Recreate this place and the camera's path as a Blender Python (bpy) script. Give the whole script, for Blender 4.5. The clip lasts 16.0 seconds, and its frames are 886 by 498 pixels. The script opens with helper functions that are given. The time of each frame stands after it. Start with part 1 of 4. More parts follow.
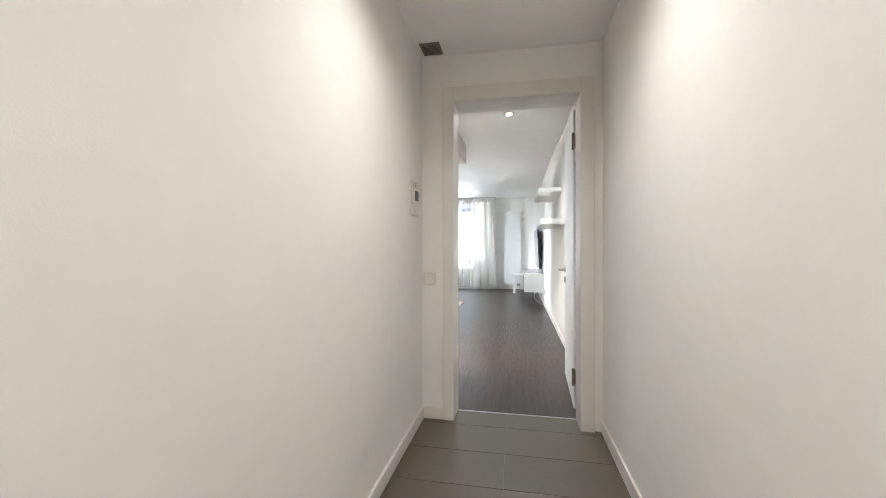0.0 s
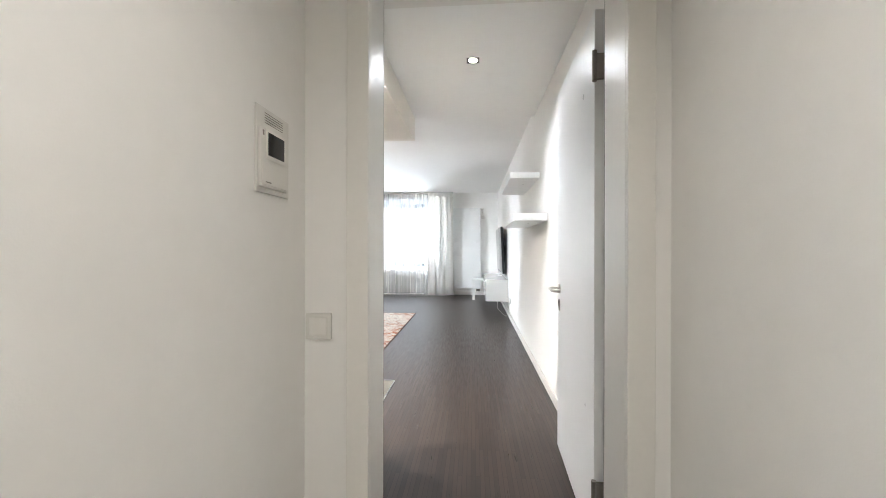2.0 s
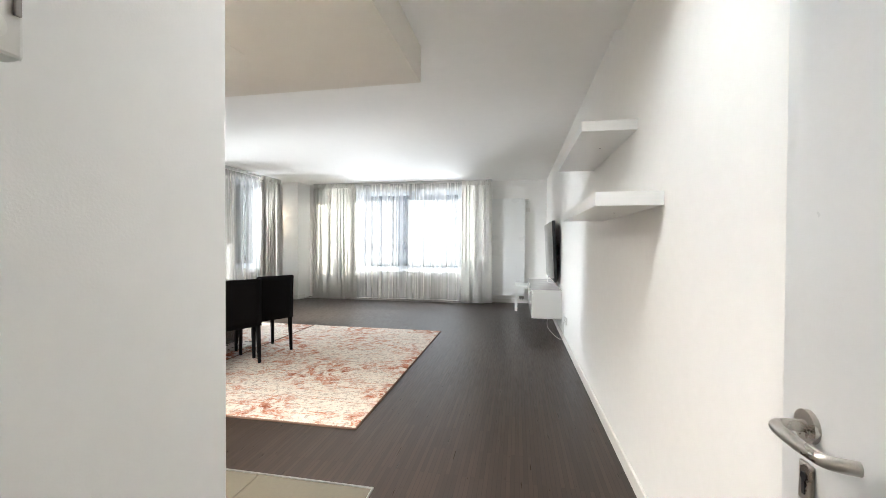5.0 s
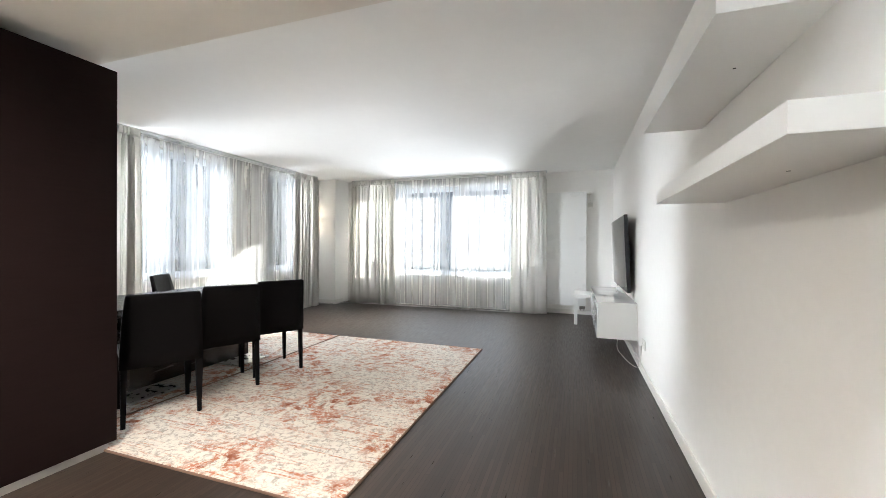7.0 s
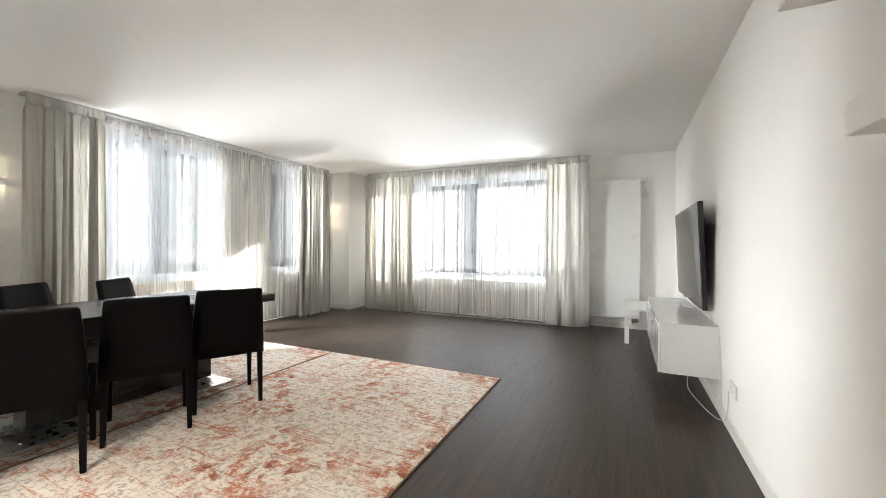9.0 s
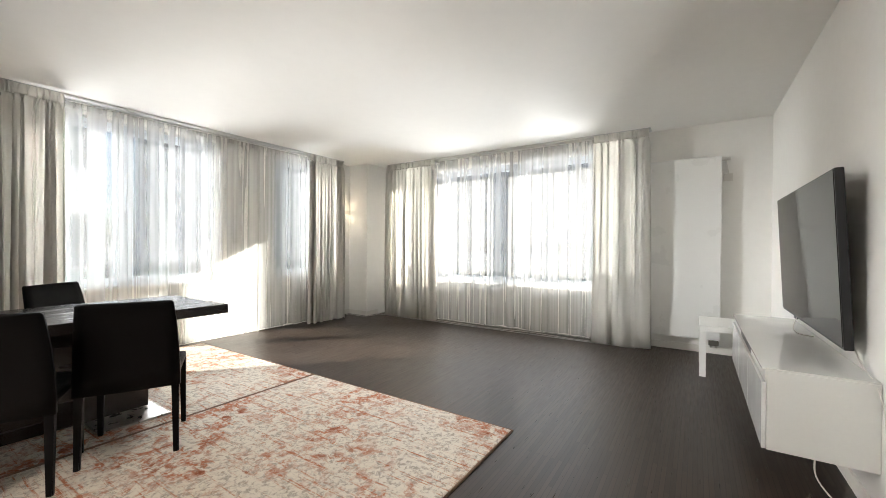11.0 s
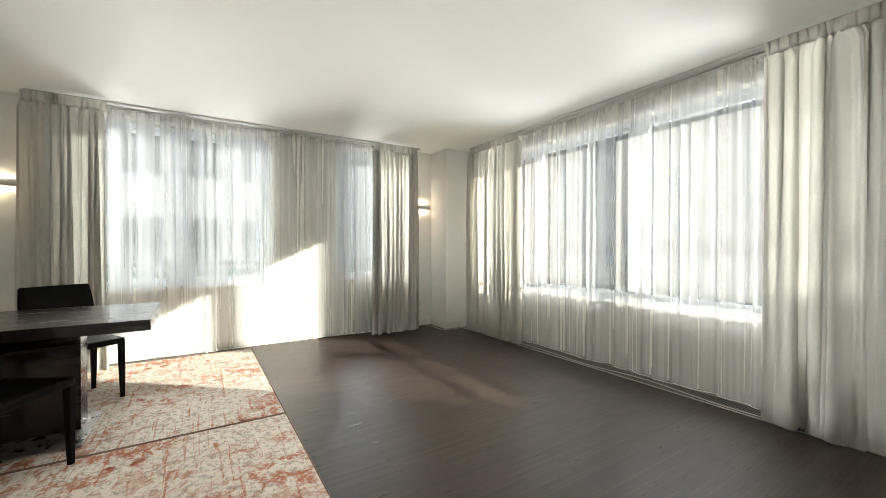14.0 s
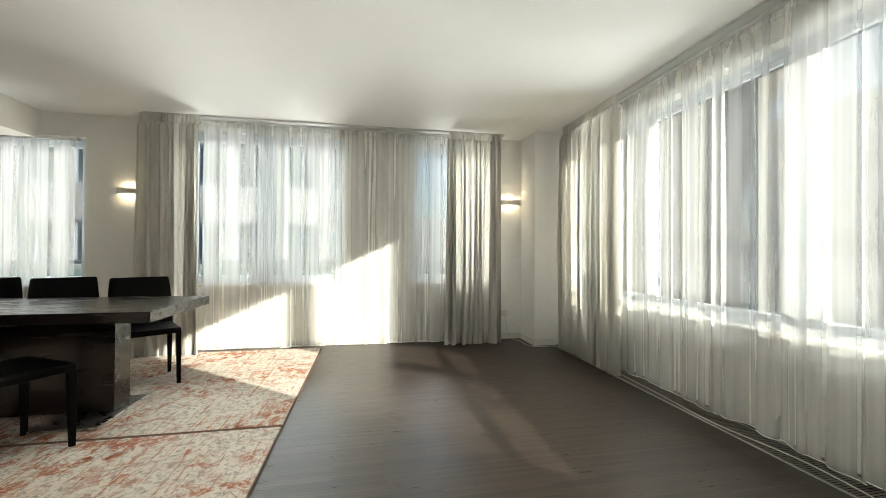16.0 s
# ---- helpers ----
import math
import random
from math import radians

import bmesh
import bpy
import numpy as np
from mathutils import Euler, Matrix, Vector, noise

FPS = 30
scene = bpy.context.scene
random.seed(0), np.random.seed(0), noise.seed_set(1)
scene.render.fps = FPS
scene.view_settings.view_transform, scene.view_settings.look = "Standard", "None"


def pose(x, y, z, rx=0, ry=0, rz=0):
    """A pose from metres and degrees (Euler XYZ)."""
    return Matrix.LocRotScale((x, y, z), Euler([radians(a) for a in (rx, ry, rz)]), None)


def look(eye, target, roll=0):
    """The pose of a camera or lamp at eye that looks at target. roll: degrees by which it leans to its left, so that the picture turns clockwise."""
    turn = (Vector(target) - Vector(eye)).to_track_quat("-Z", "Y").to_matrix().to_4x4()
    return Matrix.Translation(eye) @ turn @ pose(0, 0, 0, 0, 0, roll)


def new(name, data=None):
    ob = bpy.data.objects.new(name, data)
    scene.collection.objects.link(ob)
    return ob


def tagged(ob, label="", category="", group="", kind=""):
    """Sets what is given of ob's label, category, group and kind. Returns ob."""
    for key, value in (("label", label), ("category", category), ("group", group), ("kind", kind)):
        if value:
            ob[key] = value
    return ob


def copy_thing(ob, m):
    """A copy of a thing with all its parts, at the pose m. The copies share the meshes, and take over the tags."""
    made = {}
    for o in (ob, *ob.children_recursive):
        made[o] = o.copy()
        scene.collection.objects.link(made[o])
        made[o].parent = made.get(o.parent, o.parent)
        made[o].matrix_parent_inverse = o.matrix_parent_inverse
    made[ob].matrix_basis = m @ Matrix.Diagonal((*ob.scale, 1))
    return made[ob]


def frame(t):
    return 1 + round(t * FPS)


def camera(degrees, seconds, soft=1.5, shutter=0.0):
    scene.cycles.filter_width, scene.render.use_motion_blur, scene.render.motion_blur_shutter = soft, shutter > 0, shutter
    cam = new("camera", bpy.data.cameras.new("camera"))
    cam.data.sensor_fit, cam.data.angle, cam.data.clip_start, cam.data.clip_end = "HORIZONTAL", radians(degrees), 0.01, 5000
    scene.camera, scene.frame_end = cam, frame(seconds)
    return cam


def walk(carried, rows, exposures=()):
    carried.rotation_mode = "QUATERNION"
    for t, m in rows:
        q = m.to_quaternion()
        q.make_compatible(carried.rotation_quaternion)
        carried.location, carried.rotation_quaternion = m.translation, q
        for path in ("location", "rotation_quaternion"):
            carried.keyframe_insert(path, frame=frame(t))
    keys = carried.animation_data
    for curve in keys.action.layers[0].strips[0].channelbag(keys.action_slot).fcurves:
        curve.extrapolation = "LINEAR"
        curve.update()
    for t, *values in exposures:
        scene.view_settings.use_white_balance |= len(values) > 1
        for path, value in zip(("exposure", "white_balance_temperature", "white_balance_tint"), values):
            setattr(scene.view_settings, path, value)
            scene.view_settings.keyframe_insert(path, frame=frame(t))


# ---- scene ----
cam = camera(97.5, 16.0, soft=0.85)
PATH = [
    (0, (-0.512, -2.387, 1.057), (-0.887, -0.422, 1.061), -0.0),
    (0.5, (-0.531, -2.067, 1.054), (-0.808, -0.087, 1.058), -0.1),
    (1, (-0.535, -1.747, 1.064), (-0.745, 0.242, 1.07), -0.1),
    (1.5, (-0.576, -1.427, 1.081), (-0.748, 0.565, 1.086), -0.0),
    (2, (-0.585, -1.154, 1.112), (-0.741, 0.84, 1.11), 0.1),
    (2.5, (-0.597, -0.894, 1.146), (-0.743, 1.101, 1.143), -0.0),
    (3, (-0.585, -0.61, 1.16), (-0.744, 1.384, 1.151), 0.0),
    (3.5, (-0.595, -0.368, 1.165), (-0.768, 1.624, 1.152), -0.0),
    (4, (-0.568, -0.128, 1.17), (-0.789, 1.859, 1.154), -0.1),
    (4.2, (-0.566, -0.039, 1.182), (-0.817, 1.945, 1.157), -0.2),
    (6.3, (-0.578, 0.859, 1.154), (-1.139, 2.779, 1.141), 0.7),
    (6.5, (-0.575, 0.945, 1.145), (-1.162, 2.857, 1.135), 0.4),
    (7, (-0.59, 1.18, 1.147), (-1.236, 3.073, 1.134), 0.4),
    (7.5, (-0.59, 1.412, 1.139), (-1.288, 3.286, 1.124), 0.3),
    (8, (-0.582, 1.665, 1.144), (-1.328, 3.52, 1.13), 0.4),
    (8.5, (-0.583, 1.918, 1.148), (-1.379, 3.752, 1.135), 0.4),
    (9, (-0.603, 2.177, 1.142), (-1.453, 3.987, 1.128), 0.4),
    (11.5, (-0.63, 3.45, 1.13), (-1.804, 5.069, 1.117), 0.3),
    (12, (-0.625, 3.719, 1.131), (-1.892, 5.266, 1.118), 0.3),
    (12.5, (-0.618, 3.995, 1.128), (-1.986, 5.454, 1.115), 0.3),
    (13, (-0.646, 4.219, 1.14), (-2.102, 5.59, 1.129), 0.3),
    (13.5, (-0.619, 4.527, 1.184), (-2.193, 5.76, 1.157), 0.3),
    (14, (-0.646, 4.906, 1.133), (-2.335, 5.977, 1.117), 0.0),
    (14.5, (-0.706, 5.231, 1.089), (-2.488, 6.138, 1.087), -0.1),
    (15, (-0.76, 5.479, 1.086), (-2.619, 6.216, 1.089), -0.1),
    (15.5, (-0.862, 5.683, 1.065), (-2.779, 6.251, 1.079), 0.1),
    (16, (-0.921, 5.914, 1.061), (-2.886, 6.289, 1.078), 0.3),
]
walk(cam, [(t, look(eye, target, roll)) for t, eye, target, roll in PATH],
     [(0, 3.35, 5600, 9), (1.5, 3.4, 5600, 9), (3.0, 3.25, 5700, 9), (4.2, 3.0, 5850, 8), (6.5, 2.95, 5750, 8), (9.0, 2.9, 6150, 9), (12.5, 2.7, 6300, 8), (16, 2.4, 6450, 1)])

# ---------------------------------------------------------------- light
w = bpy.data.worlds.new("sky")
scene.world = w
w.use_nodes = True
nt = w.node_tree
bg = nt.nodes["Background"]
sky = nt.nodes.new("ShaderNodeTexSky")
sky.sky_type, sky.sun_disc = "NISHITA", False
sky.sun_elevation, sky.sun_rotation = radians(19.6), math.atan2(0.65, 0.76)
sky.dust_density = 2.0
nt.links.new(sky.outputs[0], bg.inputs[0])
bg.inputs[1].default_value = 0.12


def lamp(name, kind, m, energy, color=(1, 1, 1), **settings):
    data = bpy.data.lights.new(name, kind)
    data.energy, data.color = energy, color
    ob = new(name, data)
    ob.matrix_world = m
    if kind == "SUN":
        data.angle = settings["angle"]
    if kind == "SPOT":
        data.spot_size, data.spot_blend, data.shadow_soft_size = settings["cone"], 1.0, 0.04
    if kind == "POINT":
        data.shadow_soft_size = 0.02
    return ob


lamp("sun", "SUN", look((0, 0, 0), (-0.65, -0.76, -0.357)), 3.6, (1.0, 0.93, 0.82), angle=radians(0.6))
HK0 = 2.18
WARM = (1.0, 0.80, 0.58)
SOFT = (1.0, 0.965, 0.92)
for py, en in ((-1.15, 5.0), (-2.7, 5.0), (-4.0, 5.0)):
    lamp("corridor_beam", "SPOT", pose(-0.55, py, 2.25), en, (1.0, 0.88, 0.74), cone=radians(150))
lamp("entry_beam", "SPOT", pose(-0.59, 1.51, 2.385), 10, SOFT, cone=radians(150))


# added area lamp that fills the room from outside a window
def fill_panel(name, m, sx, sy, energy, color):
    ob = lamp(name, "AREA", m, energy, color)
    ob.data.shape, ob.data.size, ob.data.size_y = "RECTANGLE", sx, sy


# added lamps, out of view, standing in for skylight through wide and west windows
fill_panel("window_fill", look((-2.9, 12.4, 5.2), (-2.9, 7.0, 1.0)), 6.0, 2.0, 140, (0.97, 0.985, 1.0))
fill_panel("window_fill", look((-16.2, 5.0, 6.5), (-3.0, 4.8, 1.3)), 14.0, 2.0, 1000, (1.0, 0.985, 0.96))
# added lamps hidden below the sills, standing in for sunlit street bounce onto the ceiling
fill_panel("street_fill", look((-2.9, 25.0, -5.0), (-2.9, 8.0, 1.6)), 14.0, 4.0, 1450, (1.0, 0.985, 0.96))
fill_panel("street_fill", look((-14.8, 5.0, -4.5), (-5.0, 5.0, 1.6)), 8.0, 3.0, 380, (1.0, 0.98, 0.95))
# added unseen lamp to lift the east wall, standing in for sunlit facade bounce across the side street
fill_panel("facade_fill", look((-16.2, -1.6, 3.0), (-2.0, 4.0, 1.5)), 2.0, 4.0, 620, (1.0, 0.985, 0.96))
# assumed kitchen spots, never in view, added to brighten the near room
for ky in (0.7, 1.6):
    lamp("kitchen_fill_beam", "SPOT", pose(-2.1, ky, HK0 - 0.02), 36, (1.0, 0.88, 0.74), cone=radians(160))

# ---------------------------------------------------------------- materials


def mat(name, color, rough=0.5, metal=0.0, var=0.06, scale=3.0, bump=0.0, bump_scale=200.0, spec=0.5, stretch=(1, 1, 1), rand=0.0):
    m = bpy.data.materials.new(name)
    m.use_nodes = True
    t = m.node_tree
    b = t.nodes["Principled BSDF"]
    b.inputs["Roughness"].default_value, b.inputs["Metallic"].default_value = rough, metal
    b.inputs["Specular IOR Level"].default_value = spec
    co = t.nodes.new("ShaderNodeTexCoord")
    mp = t.nodes.new("ShaderNodeMapping")
    mp.inputs["Scale"].default_value = stretch
    t.links.new(co.outputs["Object"], mp.inputs[0])
    n1 = t.nodes.new("ShaderNodeTexNoise")
    n1.inputs["Scale"].default_value, n1.inputs["Detail"].default_value = scale, 6
    n2 = t.nodes.new("ShaderNodeTexNoise")
    n2.inputs["Scale"].default_value, n2.inputs["Detail"].default_value = scale * 14, 4
    for n in (n1, n2):
        t.links.new(mp.outputs[0], n.inputs["Vector"])
    add = t.nodes.new("ShaderNodeMath")
    add.operation = "ADD"
    t.links.new(n1.outputs[0], add.inputs[0])
    t.links.new(n2.outputs[0], add.inputs[1])
    r = t.nodes.new("ShaderNodeMapRange")
    r.inputs[1].default_value, r.inputs[2].default_value = 0.6, 1.4
    r.inputs[3].default_value, r.inputs[4].default_value = 1 - var, 1 + var
    t.links.new(add.outputs[0], r.inputs[0])
    mix = t.nodes.new("ShaderNodeMix")
    mix.data_type, mix.blend_type = "RGBA", "MULTIPLY"
    mix.inputs[0].default_value = 1
    mix.inputs[6].default_value = (*color, 1)
    t.links.new(r.outputs[0], mix.inputs[7])
    t.links.new(mix.outputs[2], b.inputs["Base Color"])
    rr = t.nodes.new("ShaderNodeMapRange")
    rr.inputs[1].default_value, rr.inputs[2].default_value = 0.3, 0.7
    rr.inputs[3].default_value, rr.inputs[4].default_value = max(0.0, rough - 0.06), min(1.0, rough + 0.06)
    t.links.new(n1.outputs[0], rr.inputs[0])
    t.links.new(rr.outputs[0], b.inputs["Roughness"])
    if rand:
        oi = t.nodes.new("ShaderNodeObjectInfo")
        rm = t.nodes.new("ShaderNodeMapRange")
        rm.inputs[3].default_value, rm.inputs[4].default_value = 1 - rand, 1 + rand
        t.links.new(oi.outputs["Random"], rm.inputs[0])
        m2 = t.nodes.new("ShaderNodeMix")
        m2.data_type, m2.blend_type = "RGBA", "MULTIPLY"
        m2.inputs[0].default_value = 1
        t.links.new(mix.outputs[2], m2.inputs[6])
        t.links.new(rm.outputs[0], m2.inputs[7])
        t.links.new(m2.outputs[2], b.inputs["Base Color"])
    if bump:
        nb = t.nodes.new("ShaderNodeTexNoise")
        nb.inputs["Scale"].default_value, nb.inputs["Detail"].default_value = bump_scale, 3
        t.links.new(mp.outputs[0], nb.inputs["Vector"])
        bp = t.nodes.new("ShaderNodeBump")
        bp.inputs["Strength"].default_value, bp.inputs["Distance"].default_value = bump, 0.002
        t.links.new(nb.outputs[0], bp.inputs["Height"])
        t.links.new(bp.outputs[0], b.inputs["Normal"])
    return m


M_WALL = mat("wall_paint", (0.86, 0.845, 0.81), 0.75, var=0.02, scale=1.2, bump=0.15, bump_scale=260)
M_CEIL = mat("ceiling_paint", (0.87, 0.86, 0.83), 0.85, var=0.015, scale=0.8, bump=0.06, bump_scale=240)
# soffit toned a little darker and warmer than the ceiling, to set its edge apart
M_SOFFIT = mat("soffit_cream_tone", (0.79, 0.755, 0.69), 0.85, var=0.015, scale=0.8, bump=0.06, bump_scale=240)
M_TRIM = mat("white_lacquer_trim", (0.77, 0.75, 0.70), 0.36, var=0.02, scale=4)
M_DOOR = mat("satin_white_door", (0.80, 0.80, 0.79), 0.33, var=0.015, scale=3)
M_WHITE = mat("white_foil", (0.82, 0.815, 0.79), 0.38, var=0.015, scale=5)
M_GLOSSW = mat("glossy_white", (0.82, 0.82, 0.80), 0.10, var=0.01, scale=5)
M_PLAST = mat("white_plastic", (0.72, 0.70, 0.65), 0.35, var=0.02, scale=9)
M_RAD = mat("radiator_enamel", (0.80, 0.80, 0.78), 0.3, var=0.01, scale=4)
M_STEEL = mat("brushed_steel", (0.55, 0.52, 0.48), 0.3, 1.0, var=0.06, scale=20)
M_HINGE = mat("dull_hinge_steel", (0.30, 0.28, 0.25), 0.42, 1.0, var=0.08, scale=20)
M_ALU = mat("aluminium", (0.62, 0.62, 0.61), 0.35, 1.0, var=0.05, scale=20)
M_BLACK = mat("black_plastic", (0.012, 0.012, 0.014), 0.4, var=0.1, scale=9)
M_SCREEN = mat("television_glass", (0.008, 0.008, 0.009), 0.06, var=0.02, scale=5)
M_SEAL = mat("grey_rubber_seal", (0.35, 0.33, 0.30), 0.7)
M_TILE = mat("olive_grey_tile", (0.115, 0.10, 0.07), 0.33, var=0.10, scale=4, bump=0.1, bump_scale=90, rand=0.05)
M_GROUT = mat("grout", (0.16, 0.15, 0.125), 0.9, var=0.1, scale=30)
M_LEATHER = mat("black_leather", (0.0035, 0.003, 0.0032), 0.45, var=0.15, scale=12, bump=0.3, bump_scale=420, spec=0.09)
M_TABLE = mat("wenge_veneer", (0.014, 0.010, 0.009), 0.24, var=0.10, scale=5, stretch=(6, 0.5, 6))
M_PANEL = mat("dark_brown_panel", (0.0105, 0.0058, 0.0054), 0.5, var=0.2, scale=6, spec=0.06, stretch=(1, 1, 12))
M_TAUPE = mat("taupe_panel", (0.20, 0.165, 0.13), 0.4, var=0.06, scale=6)
M_PLINTH = mat("pale_plinth", (0.55, 0.53, 0.49), 0.4)
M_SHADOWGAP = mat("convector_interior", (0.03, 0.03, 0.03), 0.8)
M_CURT = mat("grey_beige_curtain_cloth", (0.78, 0.76, 0.71), 0.9, var=0.05, scale=8, bump=0.3, bump_scale=700, spec=0.2)
M_FRAME = mat("blue_grey_window_frame", (0.58, 0.62, 0.69), 0.45, var=0.03, scale=5)
M_FACADE = mat("pale_facade_panel", (0.50, 0.465, 0.44), 0.8, var=0.05, scale=0.4)
M_FACADE2 = mat("grey_facade", (0.42, 0.43, 0.45), 0.8, var=0.06, scale=0.3)
M_DARKGL = mat("tinted_facade_glass", (0.05, 0.07, 0.08), 0.12, var=0.15, scale=0.6)
M_GROUND = mat("city_ground", (0.10, 0.10, 0.095), 0.9, var=0.2, scale=0.05)
M_EDGE = mat("rug_binding", (0.19, 0.11, 0.075), 0.9)


def glass_mat(name, tint):
    m = bpy.data.materials.new(name)
    m.use_nodes = True
    t = m.node_tree
    for n in list(t.nodes):
        t.nodes.remove(n)
    o = t.nodes.new("ShaderNodeOutputMaterial")
    a, g, x = t.nodes.new("ShaderNodeBsdfTransparent"), t.nodes.new("ShaderNodeBsdfGlossy"), t.nodes.new("ShaderNodeMixShader")
    fr = t.nodes.new("ShaderNodeFresnel")
    a.inputs[0].default_value = tint
    g.inputs["Roughness"].default_value = 0.01
    t.links.new(fr.outputs[0], x.inputs[0])
    t.links.new(a.outputs[0], x.inputs[1])
    t.links.new(g.outputs[0], x.inputs[2])
    t.links.new(x.outputs[0], o.inputs[0])
    return m


# tint darkens the overbright view outside; the panes' shadows are off, so lamps pass undimmed
M_GLASS = glass_mat("view_dimming_window_glass", (0.35, 0.37, 0.395, 1))
M_GREENGL = glass_mat("green_balcony_glass", (0.80, 0.90, 0.86, 1))


def sheer_mat(name, run):
    m = bpy.data.materials.new(name)
    m.use_nodes = True
    t = m.node_tree
    for n in list(t.nodes):
        t.nodes.remove(n)
    o = t.nodes.new("ShaderNodeOutputMaterial")
    tr = t.nodes.new("ShaderNodeBsdfTransparent")
    tl, df = t.nodes.new("ShaderNodeBsdfTranslucent"), t.nodes.new("ShaderNodeBsdfDiffuse")
    tl.inputs[0].default_value, df.inputs[0].default_value = (0.55, 0.55, 0.54, 1), (0.92, 0.92, 0.90, 1)
    a, x = t.nodes.new("ShaderNodeMixShader"), t.nodes.new("ShaderNodeMixShader")
    a.inputs[0].default_value = 0.50
    t.links.new(tl.outputs[0], a.inputs[1])
    t.links.new(df.outputs[0], a.inputs[2])
    co = t.nodes.new("ShaderNodeTexCoord")
    mp = t.nodes.new("ShaderNodeMapping")
    mp.inputs["Scale"].default_value = (*run, 0.012)
    t.links.new(co.outputs["Object"], mp.inputs[0])
    # the weave bunches up in upright gathers, wide and narrow
    nz, n2 = t.nodes.new("ShaderNodeTexNoise"), t.nodes.new("ShaderNodeTexNoise")
    nz.inputs["Scale"].default_value, nz.inputs["Detail"].default_value = 11, 1
    n2.inputs["Scale"].default_value, n2.inputs["Detail"].default_value = 26, 1
    ad = t.nodes.new("ShaderNodeMath")
    ad.operation = "ADD"
    for i, n in enumerate((nz, n2)):
        t.links.new(mp.outputs[0], n.inputs["Vector"])
        t.links.new(n.outputs[0], ad.inputs[i])
    r = t.nodes.new("ShaderNodeMapRange")
    r.inputs[1].default_value, r.inputs[2].default_value = 0.72, 1.32
    r.inputs[3].default_value, r.inputs[4].default_value = SHEER - 0.11, SHEER + 0.12
    t.links.new(ad.outputs[0], r.inputs[0])
    t.links.new(r.outputs[0], x.inputs[0])
    t.links.new(tr.outputs[0], x.inputs[1])
    t.links.new(a.outputs[0], x.inputs[2])
    t.links.new(x.outputs[0], o.inputs[0])
    return m


SHEER = 0.36
M_SHEER = {"x": sheer_mat("white_voile", (0, 1)), "y": sheer_mat("white_voile_wide", (1, 0))}


def emit_mat(name, color, strength):
    m = bpy.data.materials.new(name)
    m.use_nodes = True
    b = m.node_tree.nodes["Principled BSDF"]
    b.inputs["Base Color"].default_value = (0.8, 0.8, 0.8, 1)
    b.inputs["Emission Color"].default_value, b.inputs["Emission Strength"].default_value = (*color, 1), strength
    return m


M_BULB = emit_mat("warm_lamp_glow", (1.0, 0.78, 0.5), 6)


def wood_mat():
    m = mat("dark_wood_strip_floor", (0.026, 0.021, 0.020), 0.30, spec=0.32)
    t = m.node_tree
    b = t.nodes["Principled BSDF"]
    co = t.nodes.new("ShaderNodeTexCoord")
    mp = t.nodes.new("ShaderNodeMapping")
    mp.inputs["Rotation"].default_value = (0, 0, radians(90))
    t.links.new(co.outputs["Object"], mp.inputs[0])
    br = t.nodes.new("ShaderNodeTexBrick")
    br.inputs["Color1"].default_value, br.inputs["Color2"].default_value = (0.030, 0.021, 0.0165, 1), (0.050, 0.035, 0.026, 1)
    br.inputs["Mortar"].default_value = (0.018, 0.013, 0.011, 1)
    br.inputs["Scale"].default_value, br.inputs["Mortar Size"].default_value = 1.0, 0.0012
    br.inputs["Brick Width"].default_value, br.inputs["Row Height"].default_value = 0.5, 0.022
    br.inputs["Bias"].default_value = -0.1
    t.links.new(mp.outputs[0], br.inputs["Vector"])
    gm = t.nodes.new("ShaderNodeMapping")
    gm.inputs["Scale"].default_value = (45, 3, 1)
    t.links.new(co.outputs["Object"], gm.inputs[0])
    gn = t.nodes.new("ShaderNodeTexNoise")
    gn.inputs["Scale"].default_value, gn.inputs["Detail"].default_value = 2.0, 8
    t.links.new(gm.outputs[0], gn.inputs["Vector"])
    rg = t.nodes.new("ShaderNodeMapRange")
    rg.inputs[1].default_value, rg.inputs[2].default_value, rg.inputs[3].default_value, rg.inputs[4].default_value = 0.3, 0.7, 0.85, 1.18
    t.links.new(gn.outputs[0], rg.inputs[0])
    mx = t.nodes.new("ShaderNodeMix")
    mx.data_type, mx.blend_type = "RGBA", "MULTIPLY"
    mx.inputs[0].default_value = 1
    t.links.new(br.outputs["Color"], mx.inputs[6])
    t.links.new(rg.outputs[0], mx.inputs[7])
    t.links.new(mx.outputs[2], b.inputs["Base Color"])
    rr = t.nodes.new("ShaderNodeMapRange")
    rr.inputs[1].default_value, rr.inputs[2].default_value, rr.inputs[3].default_value, rr.inputs[4].default_value = 0.3, 0.7, 0.27, 0.42
    t.links.new(gn.outputs[0], rr.inputs[0])
    t.links.new(rr.outputs[0], b.inputs["Roughness"])
    bp = t.nodes.new("ShaderNodeBump")
    bp.inputs["Strength"].default_value, bp.inputs["Distance"].default_value = 0.12, 0.001
    t.links.new(gn.outputs[0], bp.inputs["Height"])
    t.links.new(bp.outputs[0], b.inputs["Normal"])
    return m


M_WOOD = wood_mat()


